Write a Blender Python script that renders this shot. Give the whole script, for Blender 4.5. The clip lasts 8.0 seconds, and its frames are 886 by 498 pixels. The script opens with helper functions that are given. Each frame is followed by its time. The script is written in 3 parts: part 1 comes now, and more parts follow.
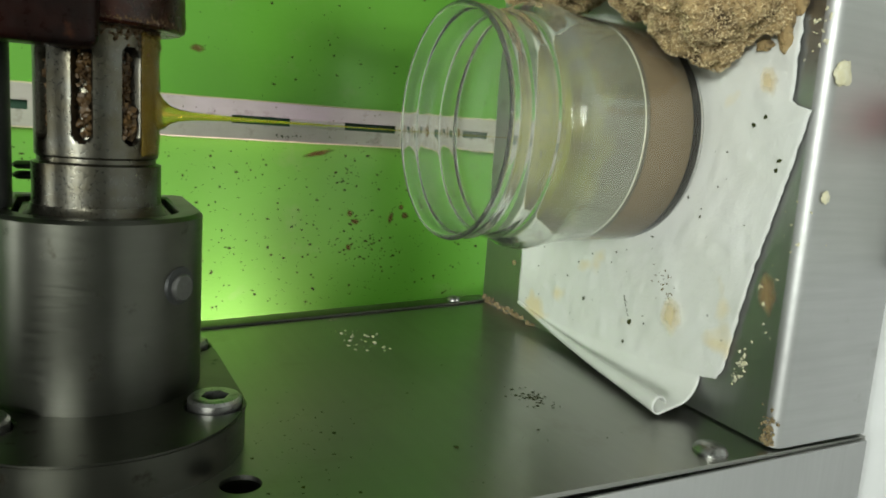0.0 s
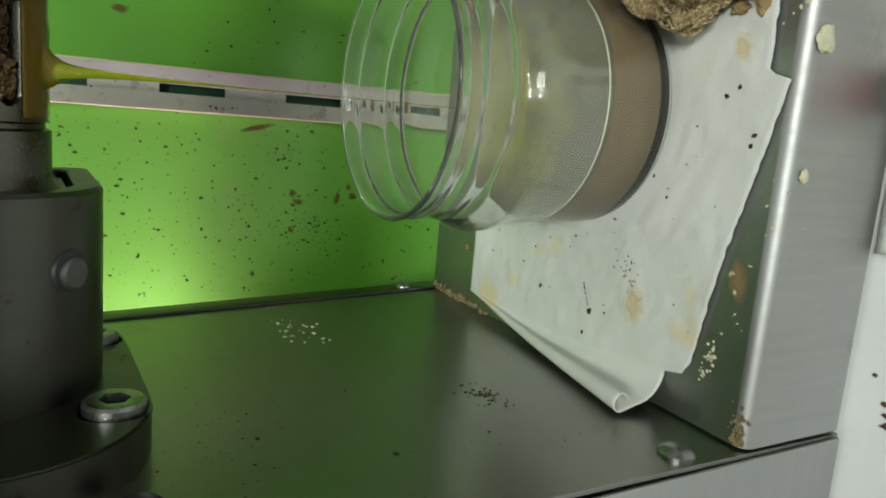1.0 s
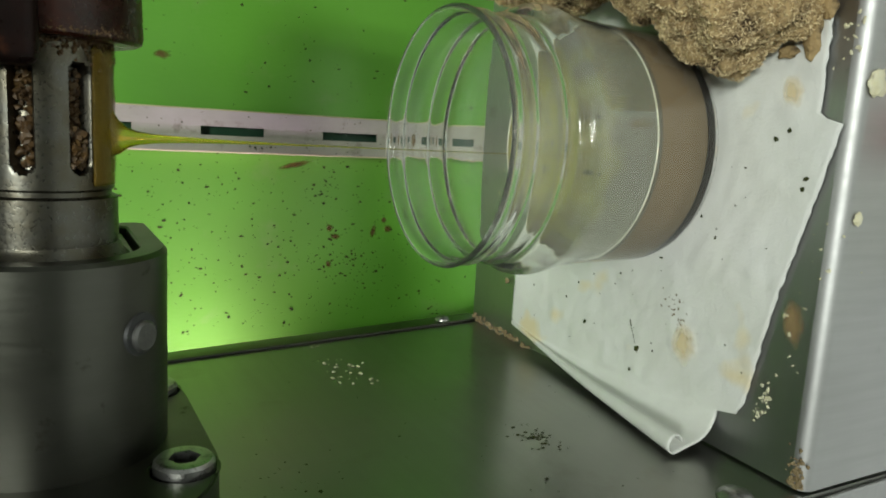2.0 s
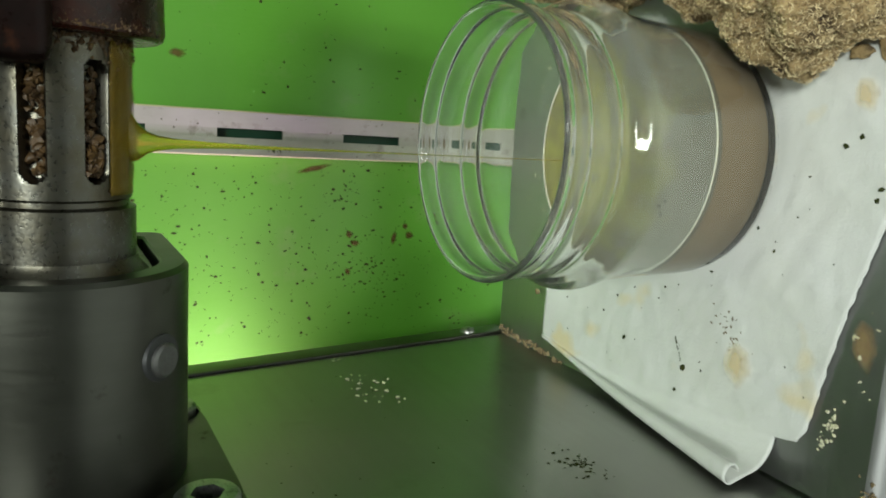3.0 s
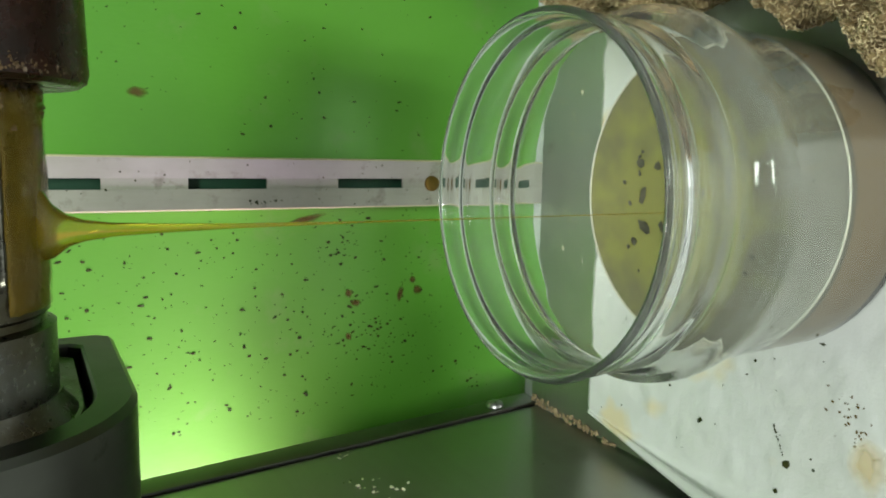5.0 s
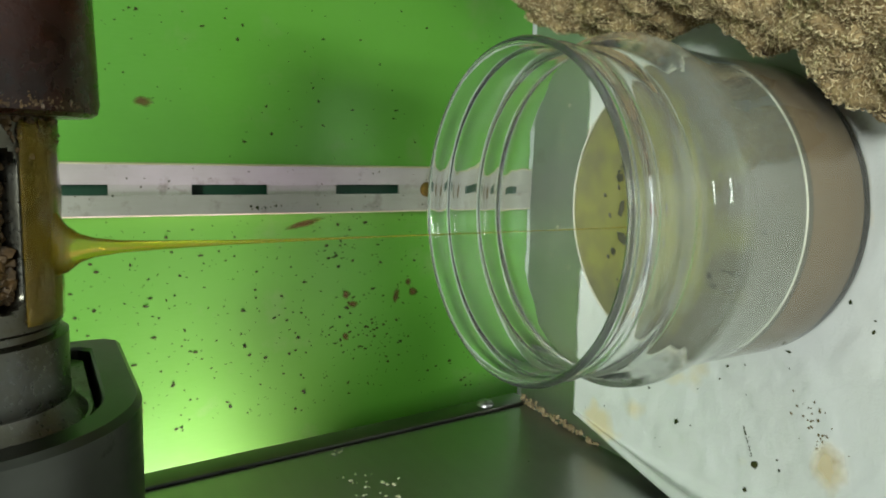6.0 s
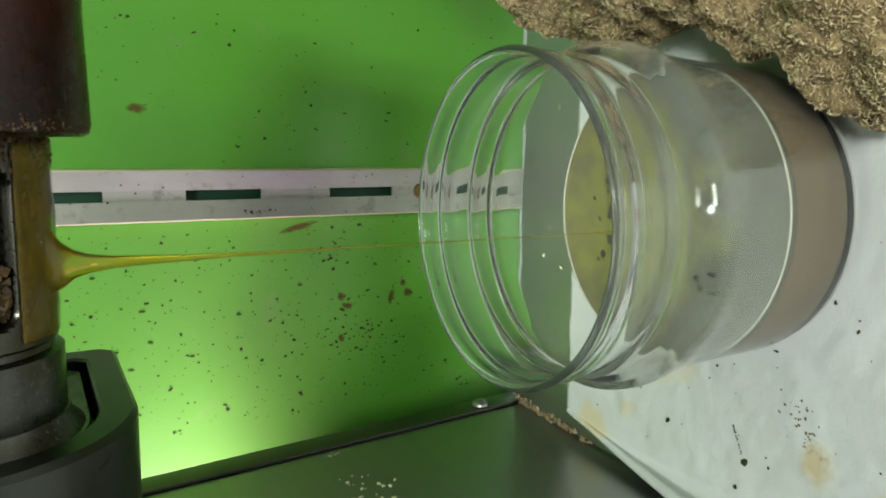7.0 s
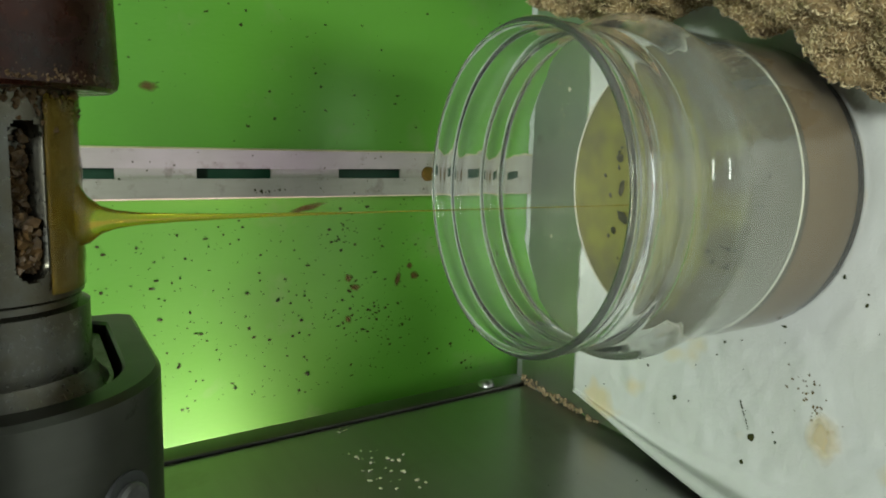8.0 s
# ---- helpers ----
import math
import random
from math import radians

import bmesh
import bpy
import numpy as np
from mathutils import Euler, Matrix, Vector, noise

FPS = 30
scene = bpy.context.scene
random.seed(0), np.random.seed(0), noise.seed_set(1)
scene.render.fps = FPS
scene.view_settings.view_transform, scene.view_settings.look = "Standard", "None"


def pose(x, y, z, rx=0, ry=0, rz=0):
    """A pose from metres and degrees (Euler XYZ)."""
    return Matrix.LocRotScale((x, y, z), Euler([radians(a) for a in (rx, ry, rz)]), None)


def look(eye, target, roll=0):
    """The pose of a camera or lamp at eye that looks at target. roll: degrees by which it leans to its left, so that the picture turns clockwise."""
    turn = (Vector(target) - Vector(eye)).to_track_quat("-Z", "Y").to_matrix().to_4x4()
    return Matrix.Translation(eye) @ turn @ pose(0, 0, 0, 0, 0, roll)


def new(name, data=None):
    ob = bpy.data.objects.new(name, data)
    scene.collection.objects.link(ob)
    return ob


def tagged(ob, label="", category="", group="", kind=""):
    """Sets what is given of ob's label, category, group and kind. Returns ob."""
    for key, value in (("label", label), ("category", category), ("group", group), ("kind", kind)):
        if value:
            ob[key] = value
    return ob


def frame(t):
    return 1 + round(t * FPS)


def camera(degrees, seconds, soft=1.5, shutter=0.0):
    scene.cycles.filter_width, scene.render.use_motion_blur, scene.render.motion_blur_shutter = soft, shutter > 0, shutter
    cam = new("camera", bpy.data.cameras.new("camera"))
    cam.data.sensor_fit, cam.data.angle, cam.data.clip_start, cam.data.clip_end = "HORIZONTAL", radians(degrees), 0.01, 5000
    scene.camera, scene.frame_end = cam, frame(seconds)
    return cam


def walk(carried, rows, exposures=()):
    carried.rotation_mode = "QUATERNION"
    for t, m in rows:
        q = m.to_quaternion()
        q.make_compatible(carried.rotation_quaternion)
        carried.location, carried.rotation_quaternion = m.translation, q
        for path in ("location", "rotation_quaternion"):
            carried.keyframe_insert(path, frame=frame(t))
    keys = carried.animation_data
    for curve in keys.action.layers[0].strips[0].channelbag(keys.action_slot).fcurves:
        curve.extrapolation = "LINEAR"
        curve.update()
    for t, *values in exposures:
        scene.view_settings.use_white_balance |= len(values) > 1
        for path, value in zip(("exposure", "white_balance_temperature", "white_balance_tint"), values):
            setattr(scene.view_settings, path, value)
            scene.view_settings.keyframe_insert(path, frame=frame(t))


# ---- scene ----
# World: z up; the back board is the plane y = 0, the tray lies at z = 0, the housing's side panel stands near x = 0.
cam = camera(62.3, 8.0, soft=1.9)
PATH = [
    (0.0, (0.079, -0.3422, 0.1705), (0.0475, -0.167, 0.0794), -90.7),
    (0.5, (0.0834, -0.3333, 0.1651), (0.0502, -0.1601, 0.0707), -91.4),
    (1.0, (0.0751, -0.3253, 0.1565), (0.0404, -0.156, 0.0557), -91.1),
    (1.5, (0.0764, -0.3236, 0.1533), (0.042, -0.1558, 0.05), -91.4),
    (2.0, (0.0842, -0.3209, 0.1654), (0.0521, -0.1489, 0.0685), -91.8),
    (2.2, (0.0843, -0.3188, 0.1667), (0.052, -0.1466, 0.0702), -91.9),
    (3.3, (0.0847, -0.2902, 0.165), (0.053, -0.1172, 0.0697), -91.3),
    (3.5, (0.0848, -0.2769, 0.1566), (0.0562, -0.1039, 0.0603), -91.5),
    (4.0, (0.0902, -0.2557, 0.1514), (0.0666, -0.0823, 0.0546), -91.9),
    (4.5, (0.0908, -0.2566, 0.1459), (0.0671, -0.0841, 0.0475), -92.3),
    (4.7, (0.0889, -0.2568, 0.1484), (0.0641, -0.0845, 0.0498), -92.7),
    (5.8, (0.0949, -0.2667, 0.1553), (0.0676, -0.0947, 0.057), -93.1),
    (6.0, (0.0947, -0.2681, 0.1535), (0.0675, -0.0956, 0.0561), -92.8),
    (6.5, (0.0957, -0.2656, 0.1513), (0.0676, -0.094, 0.0525), -93.4),
    (7.0, (0.0976, -0.2703, 0.1531), (0.0689, -0.0983, 0.0552), -93.8),
    (7.5, (0.095, -0.2732, 0.1581), (0.066, -0.1005, 0.0614), -93.2),
    (8.0, (0.092, -0.2709, 0.1574), (0.0626, -0.0992, 0.0591), -93.3),
]
walk(cam, [(t, look(eye, target, roll)) for t, eye, target, roll in PATH], exposures=[(0.0, -0.1, 6500, -2), (0.5, -0.32, 6500, -2), (1.0, -0.42, 6500, -2), (1.5, -0.4, 6500, -2), (2.0, -0.3, 6500, -2), (3.5, -0.1, 6300, -4), (4.5, -0.05, 6300, -4), (6.0, -0.14, 6200, -4), (7.0, -0.2, 6200, -4), (8.0, -0.38, 6300, -4)])

# ---- light: unseen white lamps, two small ones high in front, one overhead, one lower fill from the front ----
world = bpy.data.worlds.new("world")
scene.world = world
world.use_nodes = True
world.node_tree.nodes["Background"].inputs[0].default_value = (0.75, 0.8, 0.85, 1)
world.node_tree.nodes["Background"].inputs[1].default_value = 0.03


def lamp(name, eye, target, power, sx, sy, colour=(1.0, 0.98, 0.95)):
    data = bpy.data.lights.new(name, "AREA")
    data.shape, data.size, data.size_y, data.energy, data.color = "RECTANGLE", sx, sy, power, colour
    ob = new(name, data)
    ob.matrix_world = look(eye, target)
    return ob


LAMPS = [
    ((0.18, -1.25, 1.20), (0.06, 0.0, 0.05), 8.6, 0.06, 0.20),
    ((0.27, -1.25, 1.19), (0.06, 0.0, 0.05), 8.6, 0.06, 0.20),
    ((-0.13, -0.10, 1.74), (-0.13, -0.10, 0.0), 2.5, 0.14, 0.14),
    # added fill that softens the barrel's shadow on the board
    ((0.50, -1.55, 0.95), (0.05, -0.10, 0.05), 9.5, 0.3, 0.3),
]
# pinkish fill lamp, added unseen in the gap between housing back and board
gap = lamp("gap_fill", (-0.095, -0.030, 0.112), (0.0, 0.0, 0.106), 0.14, 0.02, 0.03, (1.0, 0.64, 1.1))
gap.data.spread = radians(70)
for eye, target, power, sx, sy in LAMPS:
    lamp("unseen_lamp_light", eye, target, power, sx, sy)


# ---- materials ----
def nodes_of(name):
    m = bpy.data.materials.new(name)
    m.use_nodes = True
    t = m.node_tree
    return m, t, t.nodes["Principled BSDF"]


def noise_node(t, coord, scale, detail=4.0, rough=0.55, stretch=None):
    n = t.nodes.new("ShaderNodeTexNoise")
    n.inputs["Scale"].default_value, n.inputs["Detail"].default_value, n.inputs["Roughness"].default_value = scale, detail, rough
    if stretch:
        mp = t.nodes.new("ShaderNodeMapping")
        mp.inputs["Scale"].default_value = stretch
        t.links.new(coord, mp.inputs["Vector"])
        coord = mp.outputs["Vector"]
    t.links.new(coord, n.inputs["Vector"])
    return n.outputs["Fac"]


def ramp(t, fac, lo, hi, a=(0, 0, 0), b=(1, 1, 1)):
    if hi > 1.0:
        part_of = t.nodes.new("ShaderNodeMath")
        part_of.operation = "DIVIDE"
        part_of.inputs[1].default_value = hi
        t.links.new(fac, part_of.inputs[0])
        fac, lo, hi = part_of.outputs[0], lo / hi, 1.0
    r = t.nodes.new("ShaderNodeValToRGB")
    r.color_ramp.elements[0].position, r.color_ramp.elements[1].position = lo, hi
    r.color_ramp.elements[0].color, r.color_ramp.elements[1].color = (*a, 1), (*b, 1)
    t.links.new(fac, r.inputs["Fac"])
    return r.outputs["Color"]


def mix(t, fac, a, b):
    n = t.nodes.new("ShaderNodeMix")
    n.data_type = "RGBA"
    for value, slot in ((fac, 0), (a, 6), (b, 7)):
        if isinstance(value, (int, float)):
            n.inputs[slot].default_value = value
        elif isinstance(value, tuple):
            n.inputs[slot].default_value = (*value, 1)
        else:
            t.links.new(value, n.inputs[slot])
    return n.outputs[2]


def surface(name, base, second, rough=(0.3, 0.5), metal=0.0, coarse=60.0, fine=900.0, bump=0.1, depth=0.0004, stretch=None,
            stain=None, stain_scale=40.0, stain_lo=0.6, stain_hi=0.75, specular=0.5, stain_rough=None, coat=0.0):
    """A surface of two tones at two scales, with stains, uneven gloss and fine relief."""
    m, t, p = nodes_of(name)
    coord = t.nodes.new("ShaderNodeTexCoord").outputs["Object"]
    big = noise_node(t, coord, coarse, 5)
    small = noise_node(t, coord, fine, 3, 0.6, stretch)
    colour = mix(t, ramp(t, big, 0.35, 0.68), base, second)
    colour = mix(t, ramp(t, small, 0.3, 0.75), colour, mix(t, 0.35, colour, second))
    rgh = mix(t, ramp(t, small, 0.3, 0.7), (rough[0],) * 3, (rough[1],) * 3)
    if stain:
        where = ramp(t, noise_node(t, coord, stain_scale, 6, 0.62), stain_lo, stain_hi)
        colour = mix(t, where, colour, stain)
        rgh = mix(t, where, rgh, (stain_rough or rough[1],) * 3)
    t.links.new(colour, p.inputs["Base Color"])
    t.links.new(rgh, p.inputs["Roughness"])
    p.inputs["Metallic"].default_value = metal
    p.inputs["Specular IOR Level"].default_value = specular
    p.inputs["Coat Weight"].default_value = coat
    if bump:
        b = t.nodes.new("ShaderNodeBump")
        b.inputs["Strength"].default_value, b.inputs["Distance"].default_value = bump, depth
        t.links.new(small, b.inputs["Height"])
        t.links.new(b.outputs["Normal"], p.inputs["Normal"])
    return m


GREEN = surface("green_paint", (0.115, 0.345, 0.026), (0.145, 0.39, 0.045), (0.36, 0.44), coarse=12, fine=900, bump=0.02, stretch=(1, 1, 0.25),
                stain=(0.2, 0.36, 0.09), stain_scale=35, stain_lo=0.58, stain_hi=0.8, specular=0.6)
STEEL = surface("brushed_steel", (0.33, 0.335, 0.31), (0.27, 0.27, 0.245), (0.30, 0.33), 1.0, coarse=9, fine=260, bump=0.0, stretch=(1, 0.06, 1),
                stain=(0.22, 0.21, 0.17), stain_scale=34, stain_lo=0.60, stain_hi=0.9, stain_rough=0.40)
TRAY = surface("tray_steel", (0.47, 0.475, 0.475), (0.41, 0.41, 0.41), (0.34, 0.42), 1.0, coarse=20, fine=700, bump=0.06, stretch=(0.05, 1, 1),
               stain=(0.27, 0.26, 0.22), stain_scale=60, stain_lo=0.62, stain_hi=0.8, stain_rough=0.55)
LIP_STEEL = surface("lip_steel", (0.50, 0.505, 0.505), (0.42, 0.42, 0.42), (0.48, 0.58), 1.0, coarse=14, fine=420, bump=0.05, stretch=(1, 1, 0.05),
                    stain=(0.30, 0.29, 0.26), stain_scale=45, stain_lo=0.60, stain_hi=0.8, stain_rough=0.62)
BARREL = surface("oily_turned_steel", (0.105, 0.106, 0.092), (0.075, 0.076, 0.063), (0.30, 0.36), 1.0, coarse=40, fine=240, bump=0.03, stretch=(3, 0.3, 0.3),
                 stain=(0.03, 0.027, 0.02), stain_scale=130, stain_lo=0.63, stain_hi=0.72, stain_rough=0.5)
CAGE = surface("oil_stained_steel", (0.11, 0.11, 0.10), (0.085, 0.075, 0.05), (0.25, 0.36), 1.0, coarse=110, fine=1200, bump=0.12,
               stain=(0.05, 0.038, 0.018), stain_scale=110, stain_lo=0.60, stain_hi=0.8, stain_rough=0.5)
BLACKENED = surface("burnt_black_steel", (0.003, 0.0028, 0.0026), (0.012, 0.003, 0.002), (0.22, 0.5), 0.0, coarse=75, fine=420, bump=0.25, specular=0.12,
                    stain=(0.055, 0.018, 0.007), stain_scale=85, stain_lo=0.63, stain_hi=0.76)
CHAR = surface("charred_red_steel", (0.006, 0.004, 0.003), (0.045, 0.008, 0.003), (0.18, 0.4), 0.0, coarse=60, fine=300, bump=0.3, specular=0.3,
               stain=(0.13, 0.045, 0.014), stain_scale=75, stain_lo=0.60, stain_hi=0.74)
DARK = surface("dark_iron", (0.03, 0.033, 0.034), (0.05, 0.05, 0.05), (0.4, 0.55), 0.4, coarse=80, fine=900)
BOLT = surface("zinc_bolt", (0.42, 0.42, 0.41), (0.27, 0.27, 0.26), (0.25, 0.4), 1.0, coarse=300, fine=2500, bump=0.1,
               stain=(0.05, 0.045, 0.04), stain_scale=400, stain_lo=0.55, stain_hi=0.7)
PIN = surface("worn_grey_steel", (0.17, 0.17, 0.165), (0.11, 0.11, 0.105), (0.4, 0.55), 0.8, coarse=300, fine=1500, bump=0.2)
RAIL = surface("rail_paint", (0.335, 0.335, 0.265), (0.42, 0.415, 0.345), (0.28, 0.42), coarse=50, fine=900, bump=0.1, stretch=(1, 1, 0.1),
               stain=(0.17, 0.155, 0.11), stain_scale=120, stain_lo=0.56, stain_hi=0.75)
SLOT_SHADE = surface("slot_shade_green", (0.006, 0.045, 0.018), (0.010, 0.06, 0.025), (0.4, 0.6), coarse=60, fine=700)
CREAM = surface("cream_edge", (0.6, 0.58, 0.36), (0.5, 0.47, 0.25), (0.4, 0.6), coarse=100, fine=900)
CAKE = surface("press_cake", (0.32, 0.22, 0.10), (0.50, 0.37, 0.18), (0.6, 0.85), coarse=220, fine=1500, bump=0.9, depth=0.0008,
               stain=(0.045, 0.026, 0.012), stain_scale=130, stain_lo=0.5, stain_hi=0.66)
FIBRE, ft, fp = nodes_of("cake_fibre")
isle = ft.nodes.new("ShaderNodeNewGeometry").outputs["Random Per Island"]
ft.links.new(ramp(ft, isle, 0.1, 0.95, (0.27, 0.185, 0.09), (0.85, 0.70, 0.42)), fp.inputs["Base Color"])
fp.inputs["Roughness"].default_value = 0.6
CRUMB = surface("pale_crumb", (0.28, 0.22, 0.12), (0.17, 0.12, 0.06), (0.6, 0.85), coarse=400, fine=2000, bump=0.5)
TALLOW = surface("dried_residue", (0.62, 0.58, 0.36), (0.66, 0.64, 0.5), (0.45, 0.65), coarse=300, fine=2000, bump=0.4)
SPECK = surface("dark_speck", (0.018, 0.032, 0.010), (0.055, 0.055, 0.016), (0.7, 0.9), coarse=300, fine=2000, specular=0.15)
RUST = surface("rust_smear", (0.085, 0.062, 0.010), (0.13, 0.085, 0.012), (0.6, 0.85), coarse=300, fine=1500, specular=0.15)
SEED = surface("husk_residue", (0.035, 0.018, 0.006), (0.11, 0.062, 0.02), (0.4, 0.6), coarse=350, fine=1500, bump=0.6,
               stain=(0.035, 0.02, 0.01), stain_scale=250, stain_lo=0.5, stain_hi=0.65)
TABLE = surface("white_table", (0.8, 0.81, 0.82), (0.74, 0.75, 0.76), (0.3, 0.45), coarse=15, fine=300, bump=0.03)
PLASTER = surface("room_plaster", (0.46, 0.47, 0.46), (0.41, 0.42, 0.41), (0.7, 0.9), coarse=2, fine=40)
FLOOR = surface("room_floor", (0.3, 0.29, 0.27), (0.24, 0.23, 0.21), (0.5, 0.7), coarse=3, fine=60)
CEILING = surface("dark_ceiling", (0.10, 0.10, 0.10), (0.085, 0.085, 0.085), (0.7, 0.9), coarse=2, fine=40)
RED = surface("red_plastic", (0.36, 0.025, 0.04), (0.42, 0.04, 0.06), (0.3, 0.45), coarse=300, fine=700)
BAG = surface("bag_film", (0.7, 0.71, 0.68), (0.6, 0.62, 0.58), (0.2, 0.4), coarse=90, fine=500, bump=0.3)
MURK = surface("sediment", (0.025, 0.025, 0.015), (0.06, 0.055, 0.03), (0.4, 0.6), coarse=300, fine=900)


def soft_spot_material(name, colour, strength):
    """A thin film that is thickest in its middle and fades out with a ragged edge, for a disc of radius 1."""
    m, t, p = nodes_of(name)
    coord = t.nodes.new("ShaderNodeTexCoord").outputs["Object"]
    span = t.nodes.new("ShaderNodeVectorMath")
    span.operation = "LENGTH"
    t.links.new(coord, span.inputs[0])
    edge = t.nodes.new("ShaderNodeMath")
    edge.operation = "MULTIPLY_ADD"
    edge.inputs[1].default_value = 0.9
    t.links.new(noise_node(t, coord, 1.6, 4, 0.55), edge.inputs[0])
    t.links.new(span.outputs["Value"], edge.inputs[2])
    t.links.new(ramp(t, edge.outputs[0], 0.75, 1.3, (strength,) * 3, (0, 0, 0)), p.inputs["Alpha"])
    p.inputs["Base Color"].default_value = (*colour, 1)
    p.inputs["Roughness"].default_value = 0.5
    return m


RUSTSPOT = soft_spot_material("rust_smear_film", (0.105, 0.062, 0.008), 0.75)
GREASE = soft_spot_material("dried_grease", (0.27, 0.19, 0.09), 0.6)
OILSPOT = soft_spot_material("oil_spot", (0.58, 0.47, 0.24), 0.45)
WETSPOT = soft_spot_material("wet_residue", (0.06, 0.035, 0.015), 0.9)


def paper_material():
    m, t, p = nodes_of("paper_towel")
    coord = t.nodes.new("ShaderNodeTexCoord").outputs["Object"]
    base = mix(t, ramp(t, noise_node(t, coord, 45, 5), 0.35, 0.7), (0.70, 0.71, 0.69), (0.65, 0.66, 0.62))
    blot = ramp(t, noise_node(t, coord, 38, 3, 0.5), 0.60, 0.68)
    base = mix(t, blot, base, (0.70, 0.62, 0.42))
    fibre = noise_node(t, coord, 1600, 4, 0.7)
    t.links.new(base, p.inputs["Base Color"])
    p.inputs["Roughness"].default_value = 0.75
    p.inputs["Specular IOR Level"].default_value = 0.25
    b = t.nodes.new("ShaderNodeBump")
    b.inputs["Strength"].default_value, b.inputs["Distance"].default_value = 0.35, 0.0003
    t.links.new(fibre, b.inputs["Height"])
    crease = t.nodes.new("ShaderNodeBump")
    crease.inputs["Strength"].default_value, crease.inputs["Distance"].default_value = 0.3, 0.002
    t.links.new(noise_node(t, coord, 110, 4, 0.6), crease.inputs["Height"])
    t.links.new(crease.outputs["Normal"], b.inputs["Normal"])
    t.links.new(b.outputs["Normal"], p.inputs["Normal"])
    return m


def clear(name, colour, ior, rough, weight=1.0):
    m, t, p = nodes_of(name)
    p.inputs["Base Color"].default_value = (*colour, 1)
    p.inputs["Transmission Weight"].default_value = weight
    p.inputs["IOR"].default_value = ior
    p.inputs["Roughness"].default_value = rough
    return m


PAPER = paper_material()
GLASS = clear("clear_jar_plastic", (0.985, 0.992, 0.985), 1.46, 0.02, 0.984)
gt = GLASS.node_tree
g_coord = gt.nodes.new("ShaderNodeTexCoord").outputs["Object"]
haze = ramp(gt, noise_node(gt, g_coord, 70, 5, 0.6), 0.35, 0.75, (0.01,) * 3, (0.05,) * 3)
gt.links.new(haze, gt.nodes["Principled BSDF"].inputs["Roughness"])
wavy = gt.nodes.new("ShaderNodeBump")
wavy.inputs["Strength"].default_value, wavy.inputs["Distance"].default_value = 0.25, 0.0006
gt.links.new(noise_node(gt, g_coord, 95, 3, 0.5, (1, 1, 0.5)), wavy.inputs["Height"])
gt.links.new(wavy.outputs["Normal"], gt.nodes["Principled BSDF"].inputs["Normal"])
OIL = clear("cloudy_oil", (0.155, 0.118, 0.070), 1.40, 0.12, 0.0)
FROTH = clear("oil_top", (0.44, 0.41, 0.15), 1.40, 0.20, 0.30)
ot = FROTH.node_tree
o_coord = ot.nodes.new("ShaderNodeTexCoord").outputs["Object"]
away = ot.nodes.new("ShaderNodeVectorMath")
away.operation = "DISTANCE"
# yellow centre set back; towards the front the colour carries the wall's grey haze
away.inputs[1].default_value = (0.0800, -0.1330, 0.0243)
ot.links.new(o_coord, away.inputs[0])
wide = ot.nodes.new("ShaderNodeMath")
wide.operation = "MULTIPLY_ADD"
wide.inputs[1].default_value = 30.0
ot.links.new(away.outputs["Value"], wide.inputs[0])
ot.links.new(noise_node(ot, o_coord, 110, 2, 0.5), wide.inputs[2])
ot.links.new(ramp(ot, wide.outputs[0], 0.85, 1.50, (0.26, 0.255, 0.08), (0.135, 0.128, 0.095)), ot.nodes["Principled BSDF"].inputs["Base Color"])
RIM = surface("pale_froth", (0.50, 0.49, 0.40), (0.36, 0.35, 0.27), (0.2, 0.4), coarse=120, fine=700, bump=0.3)
FILM, lt, lp = nodes_of("oil_film")
l_coord = lt.nodes.new("ShaderNodeTexCoord").outputs["Object"]
lt.links.new(ramp(lt, noise_node(lt, l_coord, 55, 6, 0.65), 0.42, 0.78, (0.0,) * 3, (0.045,) * 3), lp.inputs["Alpha"])
lp.inputs["Base Color"].default_value = (0.70, 0.71, 0.66, 1)
lp.inputs["Roughness"].default_value = 0.3
AMBER, at, ap = nodes_of("amber_oil")
a_coord = at.nodes.new("ShaderNodeTexCoord").outputs["Object"]
at.links.new(ramp(at, noise_node(at, a_coord, 130, 5, 0.6), 0.35, 0.7, (0.15,) * 3, (0.75,) * 3), ap.inputs["Alpha"])
ap.inputs["Base Color"].default_value = (0.20, 0.13, 0.015, 1)
ap.inputs["Roughness"].default_value = 0.12
STREAM = clear("yellow_oil", (0.74, 0.58, 0.06), 1.40, 0.03, 0.9)


# ---- mesh helpers ----
def part(name, bm, material, parent=None, label="", smooth=True, angle=35):
    me = bpy.data.meshes.new(name)
    bmesh.ops.recalc_face_normals(bm, faces=bm.faces)
    for f in bm.faces:
        f.smooth = smooth
    if smooth:
        for e in bm.edges:
            if len(e.link_faces) == 2 and e.calc_face_angle(0) > radians(angle):
                e.smooth = False
    bm.to_mesh(me)
    bm.free()
    me.materials.append(material)
    ob = new(name, me)
    if parent:
        ob.parent = parent
    if label:
        ob["label"] = label
    return ob


def thing(name, label, category, group="", kind=""):
    return tagged(new(name), label, category, group, kind)


